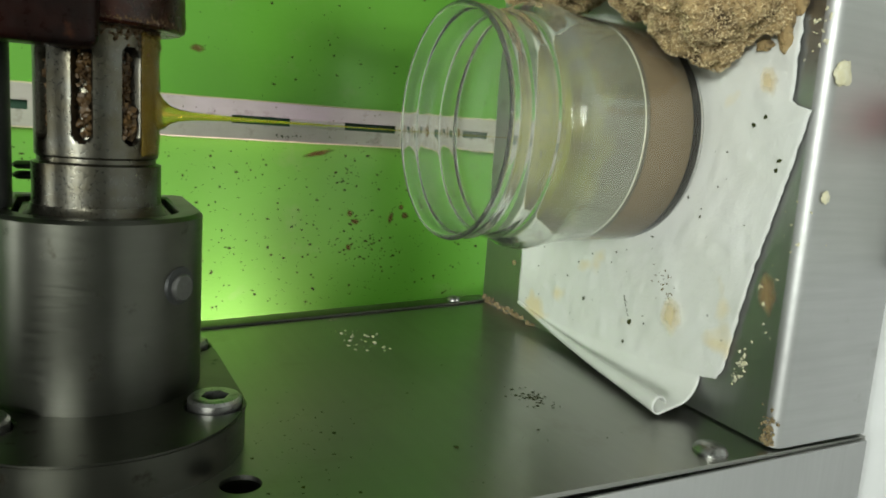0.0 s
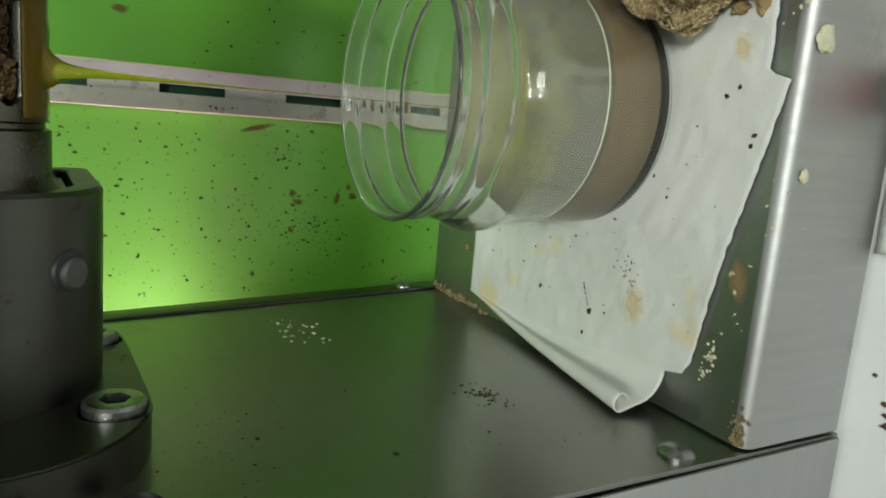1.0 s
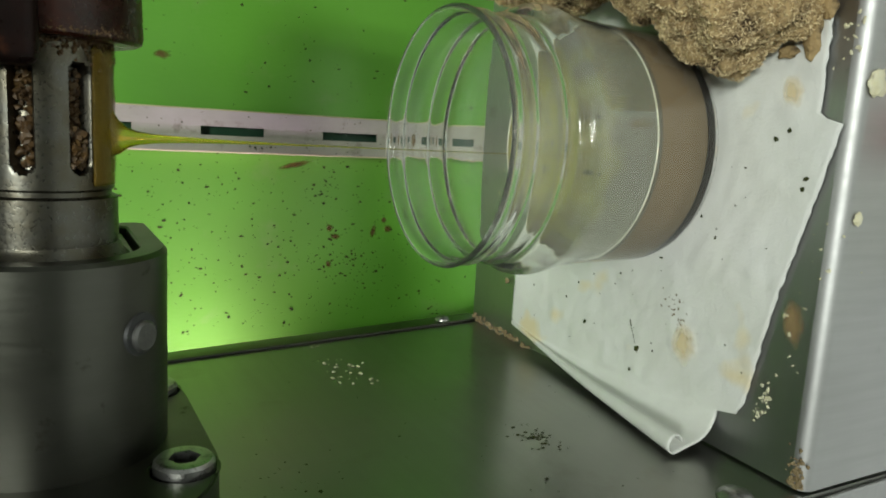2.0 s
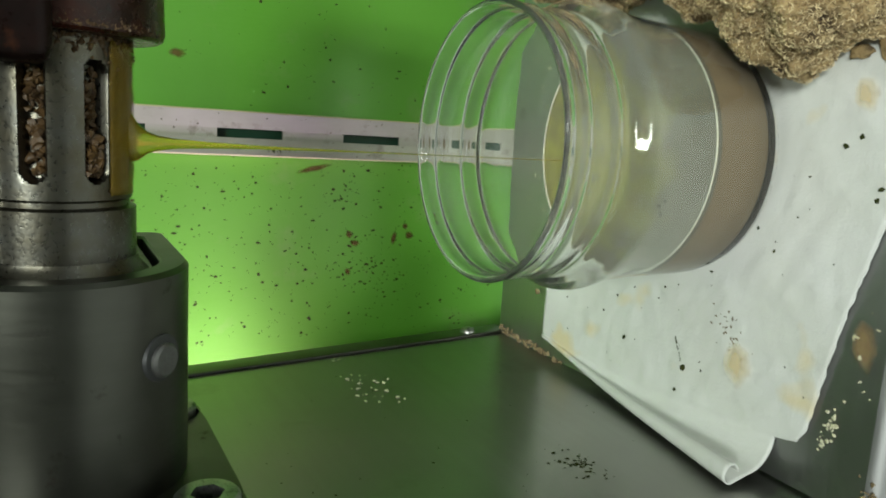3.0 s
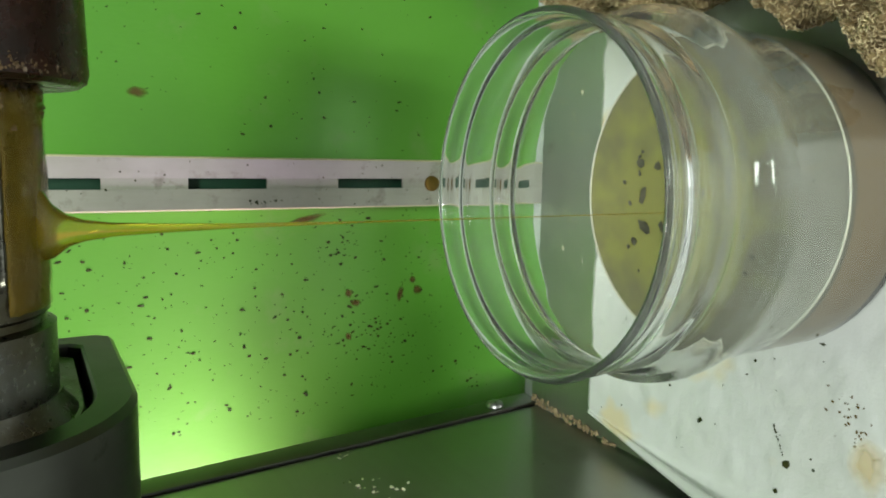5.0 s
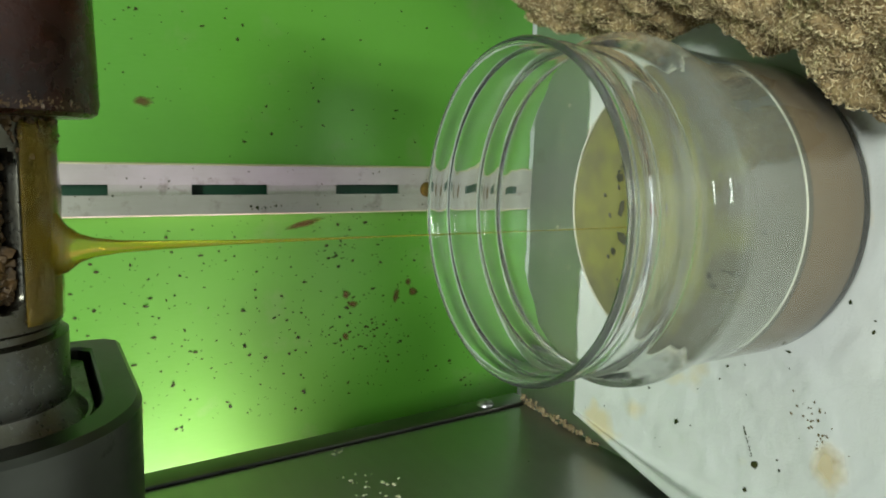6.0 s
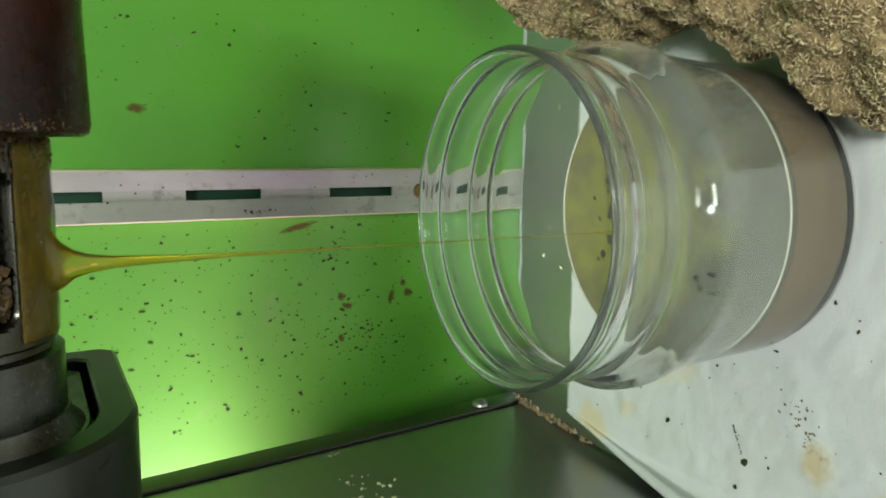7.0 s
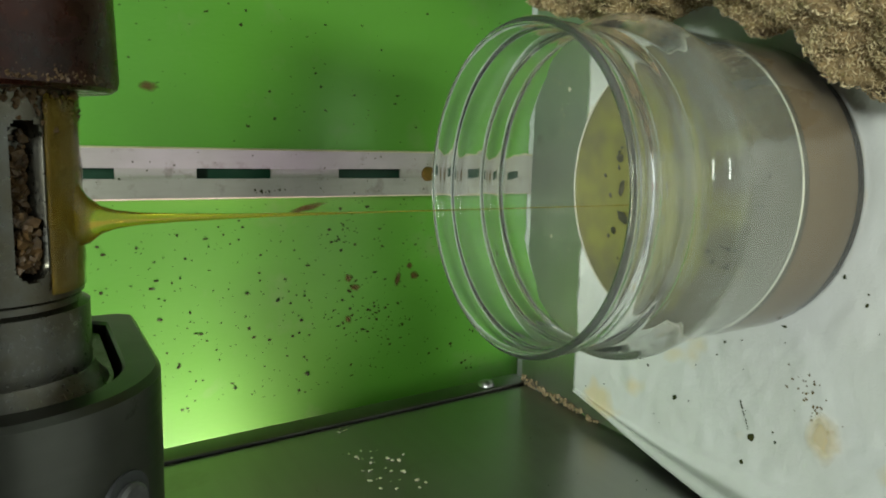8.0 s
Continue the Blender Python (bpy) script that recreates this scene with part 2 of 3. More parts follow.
def box(x0, x1, y0, y1, z0, z1, bevel=0.0, bm=None):
    bm = bm or bmesh.new()
    r = bmesh.ops.create_cube(bm, size=1)
    bmesh.ops.scale(bm, vec=(x1 - x0, y1 - y0, z1 - z0), verts=r["verts"])
    bmesh.ops.translate(bm, vec=((x0 + x1) / 2, (y0 + y1) / 2, (z0 + z1) / 2), verts=r["verts"])
    if bevel:
        edges = {e for v in r["verts"] for e in v.link_edges}
        bmesh.ops.bevel(bm, geom=list(edges), offset=bevel, segments=3, affect="EDGES", profile=0.5)
    return bm


def lathe(profile, centre, axis="x", n=96, closed=False, wobble=0.0):
    """Turns (place along the axis, radius) pairs round an axis through centre."""
    bm = bmesh.new()
    rings = []
    for a, r in profile:
        ring = []
        for i in range(n):
            th = 2 * math.pi * i / n
            rr = r
            if wobble:
                rr += wobble * noise.noise((math.cos(th) * 2.5, math.sin(th) * 2.5, a * 160))
            u, v = rr * math.cos(th), rr * math.sin(th)
            p = (a, u, v) if axis == "x" else (u, v, a)
            ring.append(bm.verts.new(Vector(p) + Vector(centre)))
        rings.append(ring)
    pairs = list(zip(rings, rings[1:]))
    if closed:
        pairs.append((rings[-1], rings[0]))
    for r0, r1 in pairs:
        for i in range(n):
            bm.faces.new((r0[i], r0[(i + 1) % n], r1[(i + 1) % n], r1[i]))
    if not closed:
        bm.faces.new(rings[0])
        bm.faces.new(rings[-1])
    return bm


def plate(outline, holes, x0, x1, bevel=0.0):
    """A plate between x0 and x1 with an outline of (y, z) places and round holes (y, z, r)."""
    bm = bmesh.new()
    loops = [outline] + [[(y + r * math.cos(a * math.pi / 16), z + r * math.sin(a * math.pi / 16)) for a in range(32)] for y, z, r in holes]
    edges = []
    for loop in loops:
        vs = [bm.verts.new((x0, y, z)) for y, z in loop]
        edges += [bm.edges.new((vs[i], vs[(i + 1) % len(vs)])) for i in range(len(vs))]
    bmesh.ops.triangle_fill(bm, use_beauty=True, use_dissolve=False, edges=edges)
    ext = bmesh.ops.extrude_face_region(bm, geom=bm.faces[:])
    bmesh.ops.translate(bm, vec=(x1 - x0, 0, 0), verts=[g for g in ext["geom"] if isinstance(g, bmesh.types.BMVert)])
    return bm


def rounded(y0, y1, z0, z1, r, n=10):
    pts = []
    for cy, cz, a0 in ((y1 - r, z1 - r, 0), (y0 + r, z1 - r, 90), (y0 + r, z0 + r, 180), (y1 - r, z0 + r, 270)):
        for i in range(n + 1):
            a = radians(a0 + 90 * i / n)
            pts.append((cy + r * math.cos(a), cz + r * math.sin(a)))
    return pts


def grain(bm, place, size, rng, flat=0.6, normal=None, long_z=1.0):
    """A small irregular lump added to bm."""
    r = bmesh.ops.create_icosphere(bm, subdivisions=1, radius=1.0)
    sx, sy, sz = (size * rng.uniform(0.55, 1.3) for _ in range(3))
    turn = Euler((rng.uniform(0, 6), rng.uniform(0, 6), rng.uniform(0, 6))).to_matrix()
    for v in r["verts"]:
        p = v.co * rng.uniform(0.5, 1.35)
        p = turn @ Vector((p.x * sx, p.y * sy, p.z * sz))
        if normal is not None:
            p -= normal * p.dot(normal) * (1 - flat)
        p.z *= long_z
        v.co = p + Vector(place)


# ---- the room that closes the place ----
for nm, dims in (("wall_north", (-1.2, 1.3, 0.5, 0.6, -0.9, 1.8)), ("wall_south", (-1.2, 1.3, -1.9, -1.8, -0.9, 1.8)),
                 ("wall_west", (-1.3, -1.2, -1.9, 0.6, -0.9, 1.8)), ("wall_east", (1.3, 1.4, -1.9, 0.6, -0.9, 1.8))):
    tagged(part(nm, box(*dims), PLASTER), "plain pale grey plastered room wall", "wall", kind="structure")
tagged(part("floor", box(-1.3, 1.4, -1.9, 0.6, -1.0, -0.9), FLOOR), "plain grey workroom floor", "floor", kind="structure")
tagged(part("ceiling", box(-1.3, 1.4, -1.9, 0.6, 1.8, 1.9), CEILING), "plain dark room ceiling", "ceiling", kind="structure")

table = thing("work_table", "white smooth table top under the press", "table")
part("tabletop", box(-0.7, 0.7, -0.9, 0.16, -0.07, -0.04, 0.003), TABLE, table)
for lx in (-0.65, 0.65):
    for ly in (-0.84, 0.1):
        part("leg", box(lx - 0.025, lx + 0.025, ly - 0.025, ly + 0.025, -0.9, -0.07, 0.003), DARK, table)

# ---- green board behind the press, with its slotted rail ----
board = tagged(part("back_board", box(-0.4, 0.5, 0.0, 0.012, -0.04, 0.7, 0.001), GREEN), "glossy bright green board, speckled with dirt and oil", "wall board", kind="structure")

RX, RW, RD = 0.0783, 0.0083, 0.0085
rail = thing("slotted_rail", "off-white slotted metal shelf rail on the green board", "rail")


def rail_face():
    bm = bmesh.new()
    half, t = 0.0018, 0.0012
    y1, y0 = -RD + t, -RD
    z_low, z_high = -0.038, 0.6
    for sgn in (-1, 1):
        loop = [(RX + sgn * RW, y0), (RX + sgn * half, y0 + 0.0007), (RX + sgn * half, y1 + 0.0007), (RX + sgn * RW, y1)]
        ends = [[bm.verts.new((x, y, z)) for x, y in loop] for z in (z_low, z_high)]
        for i in range(4):
            bm.faces.new((ends[0][i], ends[0][(i + 1) % 4], ends[1][(i + 1) % 4], ends[1][i]))
        bm.faces.new(ends[0])
        bm.faces.new(ends[1])
    z = z_low
    slot = 0.0271 - 0.0523 * 2
    while slot < z_high:
        a, b = slot, slot + 0.0262
        if a > z:
            box(RX - half, RX + half, y0 + 0.0009, y1 + 0.0007, z, min(a, z_high), 0, bm)
        z = max(z, b)
        slot += 0.0523
    if z < z_high:
        box(RX - half, RX + half, y0 + 0.0009, y1 + 0.0007, z, z_high, 0, bm)
    return bm


part("face", rail_face(), RAIL, rail)
# strip before the green board, its dark colour stands for the slots' shade
part("slot_shade_strip", box(RX - 0.0074, RX + 0.0074, -0.0022, -0.0004, -0.037, 0.599), SLOT_SHADE, rail, "dark green strip coloured as the shade inside the slots")
for s in (-1, 1):
    part("side", box(RX + s * RW - 0.0006, RX + s * RW + 0.0006, -RD + 0.0008, 0.0, -0.038, 0.6, 0.0002), CREAM, rail, "cream painted edge")
bm = lathe([(0, 0.0030), (0.0012, 0.0028), (0.0018, 0.0016)], (0, 0, 0), "z", 20)
screw = part("screw", bm, RUST, rail, "rusty brown screw head")
screw.matrix_world = pose(RX, -RD - 0.0001, 0.0152, 90, 0, 0)

# ---- housing: side panel, front, rear strip ----
housing = thing("machine_housing", "brushed stainless steel press housing, greasy and scratched", "machine")
def on_panel(y, z, lift=0.0):
    """A place on the side panel, for a plan place (y, z)."""
    f = max(0.0, min(1.0, (-0.0575 - y) / 0.16))
    return Vector(((0.0035 - 0.045 * z) * (1 - f) + (-0.001 + 0.013 * z) * f + lift, y, z))


bm = plate([(-0.2174, -0.04), (-0.0608, -0.04), (-0.0608, 0.42), (-0.2174, 0.42)], [(-0.191, 0.1375, 0.0046)], -0.0012, 0.0)
bmesh.ops.subdivide_edges(bm, edges=bm.edges[:], cuts=6, use_grid_fill=True)
for v in bm.verts:
    v.co = on_panel(v.co.y, v.co.z, v.co.x)
part("side_panel", bm, STEEL, housing)
bm = box(-0.3, -0.0022, -0.2188, -0.2176, -0.039, 0.42, 0.0004)
part("front_panel", bm, TRAY, housing, "bright brushed steel front")
bm = bmesh.new()
box(-0.0012, 0.0010, -0.0601, -0.0505, -0.002, 0.42, 0.0003, bm)
bmesh.ops.subdivide_edges(bm, edges=[e for e in bm.edges if abs(e.verts[0].co.z - e.verts[1].co.z) > 0.1], cuts=12)
for v in bm.verts:
    v.co.x += on_panel(-0.0575, v.co.z).x
part("rear_strip", bm, BARREL, housing, "narrow steel edge strip")
bm = box(-0.3, -0.006, -0.0520, -0.0508, -0.039, 0.42)
part("rear_panel", bm, STEEL, housing, smooth=False)
bm = box(-0.3, -0.26, -0.217, -0.0525, -0.039, 0.42)
part("inner_wall", bm, DARK, housing, smooth=False)
# unseen lid, added so no light shows through the side panel's hole
bm = box(-0.3, -0.016, -0.217, -0.0525, 0.42, 0.4215)
part("top_panel", bm, STEEL, housing, smooth=False)


def pan_screw(parent, place, r, h, turn):
    bm = lathe([(-0.0005, r), (h * 0.25, r), (h * 0.7, r * 0.82), (h, r * 0.45)], (0, 0, 0), "x", 28)
    ob = part("screw", bm, BOLT, parent, "round steel screw head, dirty")
    ob.matrix_world = Matrix.Translation(place) @ turn
    return ob


pan_screw(housing, on_panel(-0.2115, 0.0178, 0.0002), 0.0046, 0.0024, Matrix())
pan_screw(housing, on_panel(-0.0555, 0.0143, 0.0010), 0.0031, 0.0018, Matrix())

# ---- tray ----
tray = thing("drip_tray", "stainless steel drip tray with a bent front lip", "tray")


def sheet(prof):
    """A folded sheet of steel, 1 mm thick, along x."""
    bm = bmesh.new()
    under = [(y + 0.0009, z - 0.001) for y, z in prof]
    loop = prof + under[::-1]
    rows = [[bm.verts.new((x_at(y, k / 24), y, z)) for y, z in loop] for k in range(25)]
    n = len(loop)
    for r0, r1 in zip(rows, rows[1:]):
        for i in range(n):
            bm.faces.new((r0[i], r0[(i + 1) % n], r1[(i + 1) % n], r1[i]))
    bm.faces.new(rows[0])
    bm.faces.new(rows[-1])
    return bm


def x_at(y, f):
    start = on_panel(y, 0.0).x + 0.0008
    return start + f * (0.36 - start)


LIP = [(-0.2135, 0.0)]
for i in range(1, 9):
    a = radians(90 * i / 8)
    LIP.append((-0.2135 - 0.0038 * math.sin(a), -0.0038 + 0.0038 * math.cos(a)))
LIP += [(-0.2174, -0.02), (-0.2176, -0.0385)]
part("bed", sheet([(-0.0575, 0.0), (-0.10, 0.0), (-0.15, 0.0), (-0.2135, 0.0)]), TRAY, tray)
part("front_lip", sheet(LIP), LIP_STEEL, tray, "bent steel front lip")

# ---- press barrel ----
AY, AZ = -0.143, 0.1637
barrel = thing("press_barrel", "oily grey steel screw-press barrel bolted to the housing", "oil press")
bm = plate(rounded(AY - 0.0500, AY + 0.0500, AZ - 0.0325, AZ + 0.0325, 0.0312),
           [(AY + dy, AZ + dz, 0.0070) for dy in (-0.0245, 0.0245) for dz in (-0.0246, 0.0246)], -0.001, 0.0100)
bmesh.ops.bevel(bm, geom=[e for e in bm.edges if len(e.link_faces) == 2 and e.calc_face_angle(0) > 1.2 and min(v.co.x for v in e.verts) > 0.0095], offset=0.0005, segments=2, affect="EDGES")
part("flange", bm, BARREL, barrel)


def yoke(r, back, n=40):
    """Outline with a round front and a square back."""
    pts = [(AY - r * math.sin(radians(180 * i / n)), AZ + r * math.cos(radians(180 * i / n))) for i in range(n + 1)]
    return pts + [(back - 0.002, AZ - r), (back, AZ - r + 0.002), (back, AZ + r - 0.002), (back - 0.002, AZ + r)]


def ring_plate(outer_line, inner_line, x0, x1):
    bm = bmesh.new()
    n = len(outer_line)
    rows = [[bm.verts.new((x, y, z)) for y, z in line] for line, x in ((outer_line, x0), (outer_line, x1 - 0.0009), (inset(outer_line, 0.0008), x1), (inset(inner_line, -0.0004), x1), (inner_line, x1 - 0.0005), (inner_line, x1 - 0.008))]
    for r0, r1 in zip(rows, rows[1:]):
        for i in range(n):
            bm.faces.new((r0[i], r0[(i + 1) % n], r1[(i + 1) % n], r1[i]))
    bm.faces.new(rows[0])
    bm.faces.new(rows[-1])
    return bm


def inset(line, d):
    return [(y + d * (1 if y < AY else -1) * min(1.0, abs(y - AY) / 0.012), z + d * (1 if z < AZ else -1) * min(1.0, abs(z - AZ) / 0.012)) for y, z in line]


part("sleeve", ring_plate(yoke(0.0246, -0.1075), yoke(0.0188, -0.1135), 0.0100, 0.0545), BARREL, barrel, "thick machined steel sleeve")
bm = plate(yoke(0.0174, -0.1150), [], 0.0465, 0.0528)
part("collar", bm, CAGE, barrel, "greasy inner collar")
bm = lathe([(0.0528, 0.0168), (0.0545, 0.0152), (0.056, 0.0148)], (0, AY, AZ), "x", 96)
part("collar_cone", bm, CAGE, barrel, "greasy cone")

SLOT0 = radians(-29)


def cage_mesh():
    """The slotted straining cage: a cylinder whose skin sinks where the long slots are."""
    bm = bmesh.new()
    n, m = 240, 110
    xa, xb = 0.050, 0.104
    rings = []
    for j in range(m + 1):
        x = xa + (xb - xa) * j / m
        ring = []
        for i in range(n):
            th = 2 * math.pi * i / n
            r = 0.0145 if x < 0.0665 else 0.0138
            if abs(x - 0.0668) < 0.0006:
                r = 0.0133
            k = round((th - SLOT0) / (math.pi / 4))
            d = (th - SLOT0 - k * math.pi / 4) * r
            along = max(0.0731 - x, x - 0.0910, 0.0)
            q = math.hypot(d, along)
            if q < 0.0022:
                r -= 0.0032 * min(1.0, (0.0022 - q) / 0.0006)
            ring.append(bm.verts.new((x, AY - r * math.cos(th), AZ + r * math.sin(th))))
        rings.append(ring)
    for r0, r1 in zip(rings, rings[1:]):
        for i in range(n):
            bm.faces.new((r0[i], r0[(i + 1) % n], r1[(i + 1) % n], r1[i]))
    bm.faces.new(rings[0])
    bm.faces.new(rings[-1])
    return bm


part("cage", cage_mesh(), CAGE, barrel, "slotted cage stained brown with oil")
rng = random.Random(4)
for k in range(-2, 3):
    bm = bmesh.new()
    th0 = SLOT0 + k * math.pi / 4
    for _ in range(150 if k in (0, -1) else 80):
        f = rng.random() ** (1.0 if k != 0 else 1.5)
        x = 0.0725 + f * 0.019
        th = th0 + rng.uniform(-0.12, 0.12)
        r = 0.0106 + rng.uniform(0, 0.0012) + (0.0012 if (k == 0 and f < 0.4) else 0)
        grain(bm, (x, AY - r * math.cos(th), AZ + r * math.sin(th)), rng.uniform(0.0004, 0.0012), rng)
    tagged(part("residue", bm, SEED, barrel, "brown husk residue caught in the slot"), kind="stuff")
bm = bmesh.new()
for _ in range(170):
    th, x = rng.uniform(-1.5, 0.4), 0.0975 - abs(rng.gauss(0, 0.0018))
    grain(bm, (x, AY - 0.0138 * math.cos(th), AZ + 0.0138 * math.sin(th)), rng.uniform(0.0003, 0.0007), rng)
tagged(part("scum", bm, SEED, barrel, "dried scum below the end cap"), kind="stuff")

bm = lathe([(0.0975, 0.0125), (0.0976, 0.0186), (0.0982, 0.0194), (0.0995, 0.0197), (0.115, 0.0199), (0.132, 0.0197), (0.134, 0.018)], (0, AY, AZ), "x", 96, wobble=0.0007)
part("end_cap", bm, CHAR, barrel, "burnt black and rust-red end cap")
coat = bmesh.new()
grid = []
for j in range(31):
    x = 0.0685 + 0.0285 * j / 30
    row = []
    for i in range(41):
        th = radians(-40 - 95 * i / 40)
        r = 0.01386 + 0.00035 * max(0.0, noise.noise((x * 220, i * 0.13, 2.0)) + 0.35)
        row.append(coat.verts.new((x, AY - r * math.cos(th), AZ + r * math.sin(th))))
    grid.append(row)
for r0, r1 in zip(grid, grid[1:]):
    for i in range(40):
        coat.faces.new((r0[i], r0[i + 1], r1[i + 1], r1[i]))
coat_ob = part("oil_coat", coat, AMBER, barrel, "amber oil running down the cage")
coat_thick = coat_ob.modifiers.new("thick", "SOLIDIFY")
coat_thick.thickness, coat_thick.offset = 0.0002, 1.0
crust = bmesh.new()
for _ in range(600):
    th, x = rng.uniform(-1.9, 1.2), 0.0985 + abs(rng.gauss(0, 0.0009))
    grain(crust, (x, AY - 0.0194 * math.cos(th), AZ + 0.0194 * math.sin(th)), rng.uniform(0.00012, 0.0004), rng)
tagged(part("crust", crust, SEED, barrel, "brown crust on the rim of the cap"), kind="stuff")
bm = box(0.0915, 0.128, -0.1665, -0.1530, 0.1640, 0.215, 0.0025)
part("cap_bracket", bm, BLACKENED, barrel, "blackened bracket")
bm = lathe([(0.0546, 0.0085), (0.14, 0.0085)], (0, AY + 0.001, AZ + 0.0268), "x", 40)
part("tie_rod", bm, DARK, barrel, "dark tie rod")
for k, x in enumerate((0.0605, 0.063)):
    bm = lathe([(x, 0.0022), (x + 0.0006, 0.0031), (x + 0.0012, 0.0031), (x + 0.0018, 0.0022)], (0, AY + 0.010, AZ + 0.0158), "x", 20)
    part("thread_turn", bm, DARK, barrel)


def cap_screw(y, z, x):
    n = 48
    bm = lathe([(x - 0.011, 0.0064), (x + 0.0003, 0.0064), (x + 0.0010, 0.0058), (x + 0.0012, 0.0050)], (0, y, z), "x", n)
    for f in list(bm.faces):
        if len(f.verts) == n and f.calc_center_median().x > x:
            bm.faces.remove(f)
    top = [v for v in bm.verts if abs(v.co.x - (x + 0.0012)) < 1e-6]
    top.sort(key=lambda v: math.atan2(v.co.z - z, v.co.y - y))
    hexa, deep = [], []
    for v in top:
        a = math.atan2(v.co.z - z, v.co.y - y)
        w = (a + math.pi / 6) % (math.pi / 3) - math.pi / 6
        r = 0.0029 / math.cos(w)
        hexa.append(bm.verts.new((x + 0.0011, y + r * math.cos(a), z + r * math.sin(a))))
        deep.append(bm.verts.new((x - 0.004, y + r * math.cos(a), z + r * math.sin(a))))
    for i in range(n):
        j = (i + 1) % n
        bm.faces.new((top[i], top[j], hexa[j], hexa[i]))
        bm.faces.new((hexa[i], hexa[j], deep[j], deep[i]))
    bm.faces.new(deep)
    return part("bolt", bm, BOLT, barrel, "steel socket-head bolt")


for dy in (-0.0245, 0.0245):
    for dz in (-0.0246, 0.0246):
        cap_screw(AY + dy, AZ + dz, 0.0112)

# set screw low on the sleeve, a dark ring painted round it as shade
bm = lathe([(0, 0.0034), (0.0030, 0.0034), (0.0035, 0.0029)], (0, 0, 0), "x", 32)
pin = part("set_screw", bm, PIN, barrel, "worn round set screw")
OUT = Vector((0, -0.72, -0.69)).normalized()
pin.matrix_world = Matrix.Translation(Vector((0.0378, AY, AZ)) + OUT * 0.0226) @ OUT.to_track_quat("X", "Z").to_matrix().to_4x4()
bm = lathe([(0, 0.0048), (0.0009, 0.0046), (0.0010, 0.0040)], (0, 0, 0), "x", 32)
ring = part("recess_shade", bm, DARK, barrel, "dark ring coloured as the shade round the set screw")
ring.matrix_world = Matrix.Translation(Vector((0.0382, AY, AZ)) + OUT * 0.0240) @ OUT.to_track_quat("X", "Z").to_matrix().to_4x4()

# ---- oil running from the cage ----
def stream_mesh():
    bm = bmesh.new()
    prof = [(0.1535, 0.0066, 0.0024), (0.1510, 0.0054, 0.0025), (0.1492, 0.0036, 0.0022), (0.1475, 0.0022, 0.0017), (0.1455, 0.0015, 0.0012), (0.142, 0.0010, 0.0009),
            (0.136, 0.0007, 0.0006), (0.125, 0.0004, 0.0004), (0.105, 0.00018, 0.00018), (0.08, 0.00011, 0.00011), (0.05, 0.0001, 0.0001), (0.0246, 0.0001, 0.0001)]
    n = 20
    rings = []
    for z, rx, ry in prof:
        rings.append([bm.verts.new((0.0785 + rx * math.cos(2 * math.pi * i / n) + (0.0012 if z > 0.15 else 0), -0.1475 + ry * math.sin(2 * math.pi * i / n), z)) for i in range(n)])
    for r0, r1 in zip(rings, rings[1:]):
        for i in range(n):
            bm.faces.new((r0[i], r0[(i + 1) % n], r1[(i + 1) % n], r1[i]))
    bm.faces.new(rings[0])
    bm.faces.new(rings[-1])
    return bm


stream = part("oil_stream", stream_mesh(), STREAM)
tagged(stream, "thin yellow thread of fresh oil falling into the jar", "oil")

# ---- jar ----
JX, JY = 0.0819, -0.1463
jar = thing("jar", "clear plastic screw-neck jar without a lid, part filled with oil", "jar")
outer = [(0.0012, 0.0322), (0.0016, 0.0338), (0.0030, 0.0346), (0.0060, 0.0350), (0.0150, 0.0351), (0.0244, 0.0353), (0.0330, 0.0358), (0.0390, 0.0366),
         (0.0425, 0.0375), (0.0450, 0.0379), (0.0472, 0.0376), (0.0488, 0.0364), (0.0500, 0.0346), (0.0512, 0.0338), (0.0530, 0.0336), (0.0542, 0.0340), (0.0550, 0.0345),
         (0.0558, 0.0340), (0.0572, 0.0336), (0.0618, 0.0336), (0.0628, 0.0340), (0.0636, 0.0345), (0.0644, 0.0340), (0.0656, 0.0337), (0.0674, 0.0341), (0.0686, 0.0349), (0.0692, 0.0350), (0.0698, 0.0347)]
inner = [(0.0700, 0.0344), (0.0697, 0.0337), (0.0680, 0.0331), (0.0600, 0.0328), (0.0520, 0.0328), (0.0500, 0.0335), (0.0480, 0.0355), (0.0460, 0.0367), (0.0445, 0.0370),
         (0.0420, 0.0366), (0.0380, 0.0357), (0.0320, 0.0350), (0.0244, 0.0345), (0.0150, 0.0343), (0.0085, 0.0340), (0.0066, 0.0331), (0.0058, 0.0314), (0.0056, 0.0200), (0.0060, 0.0010)]
base_ring = [(0.0024, 0.0010), (0.0016, 0.0200), (0.0010, 0.0300)]
bm = lathe(outer + inner + base_ring, (JX, JY, 0.0), "z", 128, closed=True)
glass = part("body", bm, GLASS, jar, angle=180)
glass.visible_shadow = False
film = [(0.0258, 0.0343), (0.0320, 0.0348), (0.0380, 0.0355), (0.0420, 0.0364), (0.0445, 0.0368), (0.0460, 0.0365), (0.0478, 0.0355), (0.0478, 0.0351), (0.0460, 0.0361), (0.0445, 0.0364), (0.0420, 0.0360), (0.0380, 0.0351), (0.0320, 0.0344), (0.0258, 0.03395)]
bm = lathe(film, (JX, JY, 0.0), "z", 128, closed=True)
part("oil_film", bm, FILM, jar, "hazy oil film on the inside wall", angle=180).visible_shadow = False
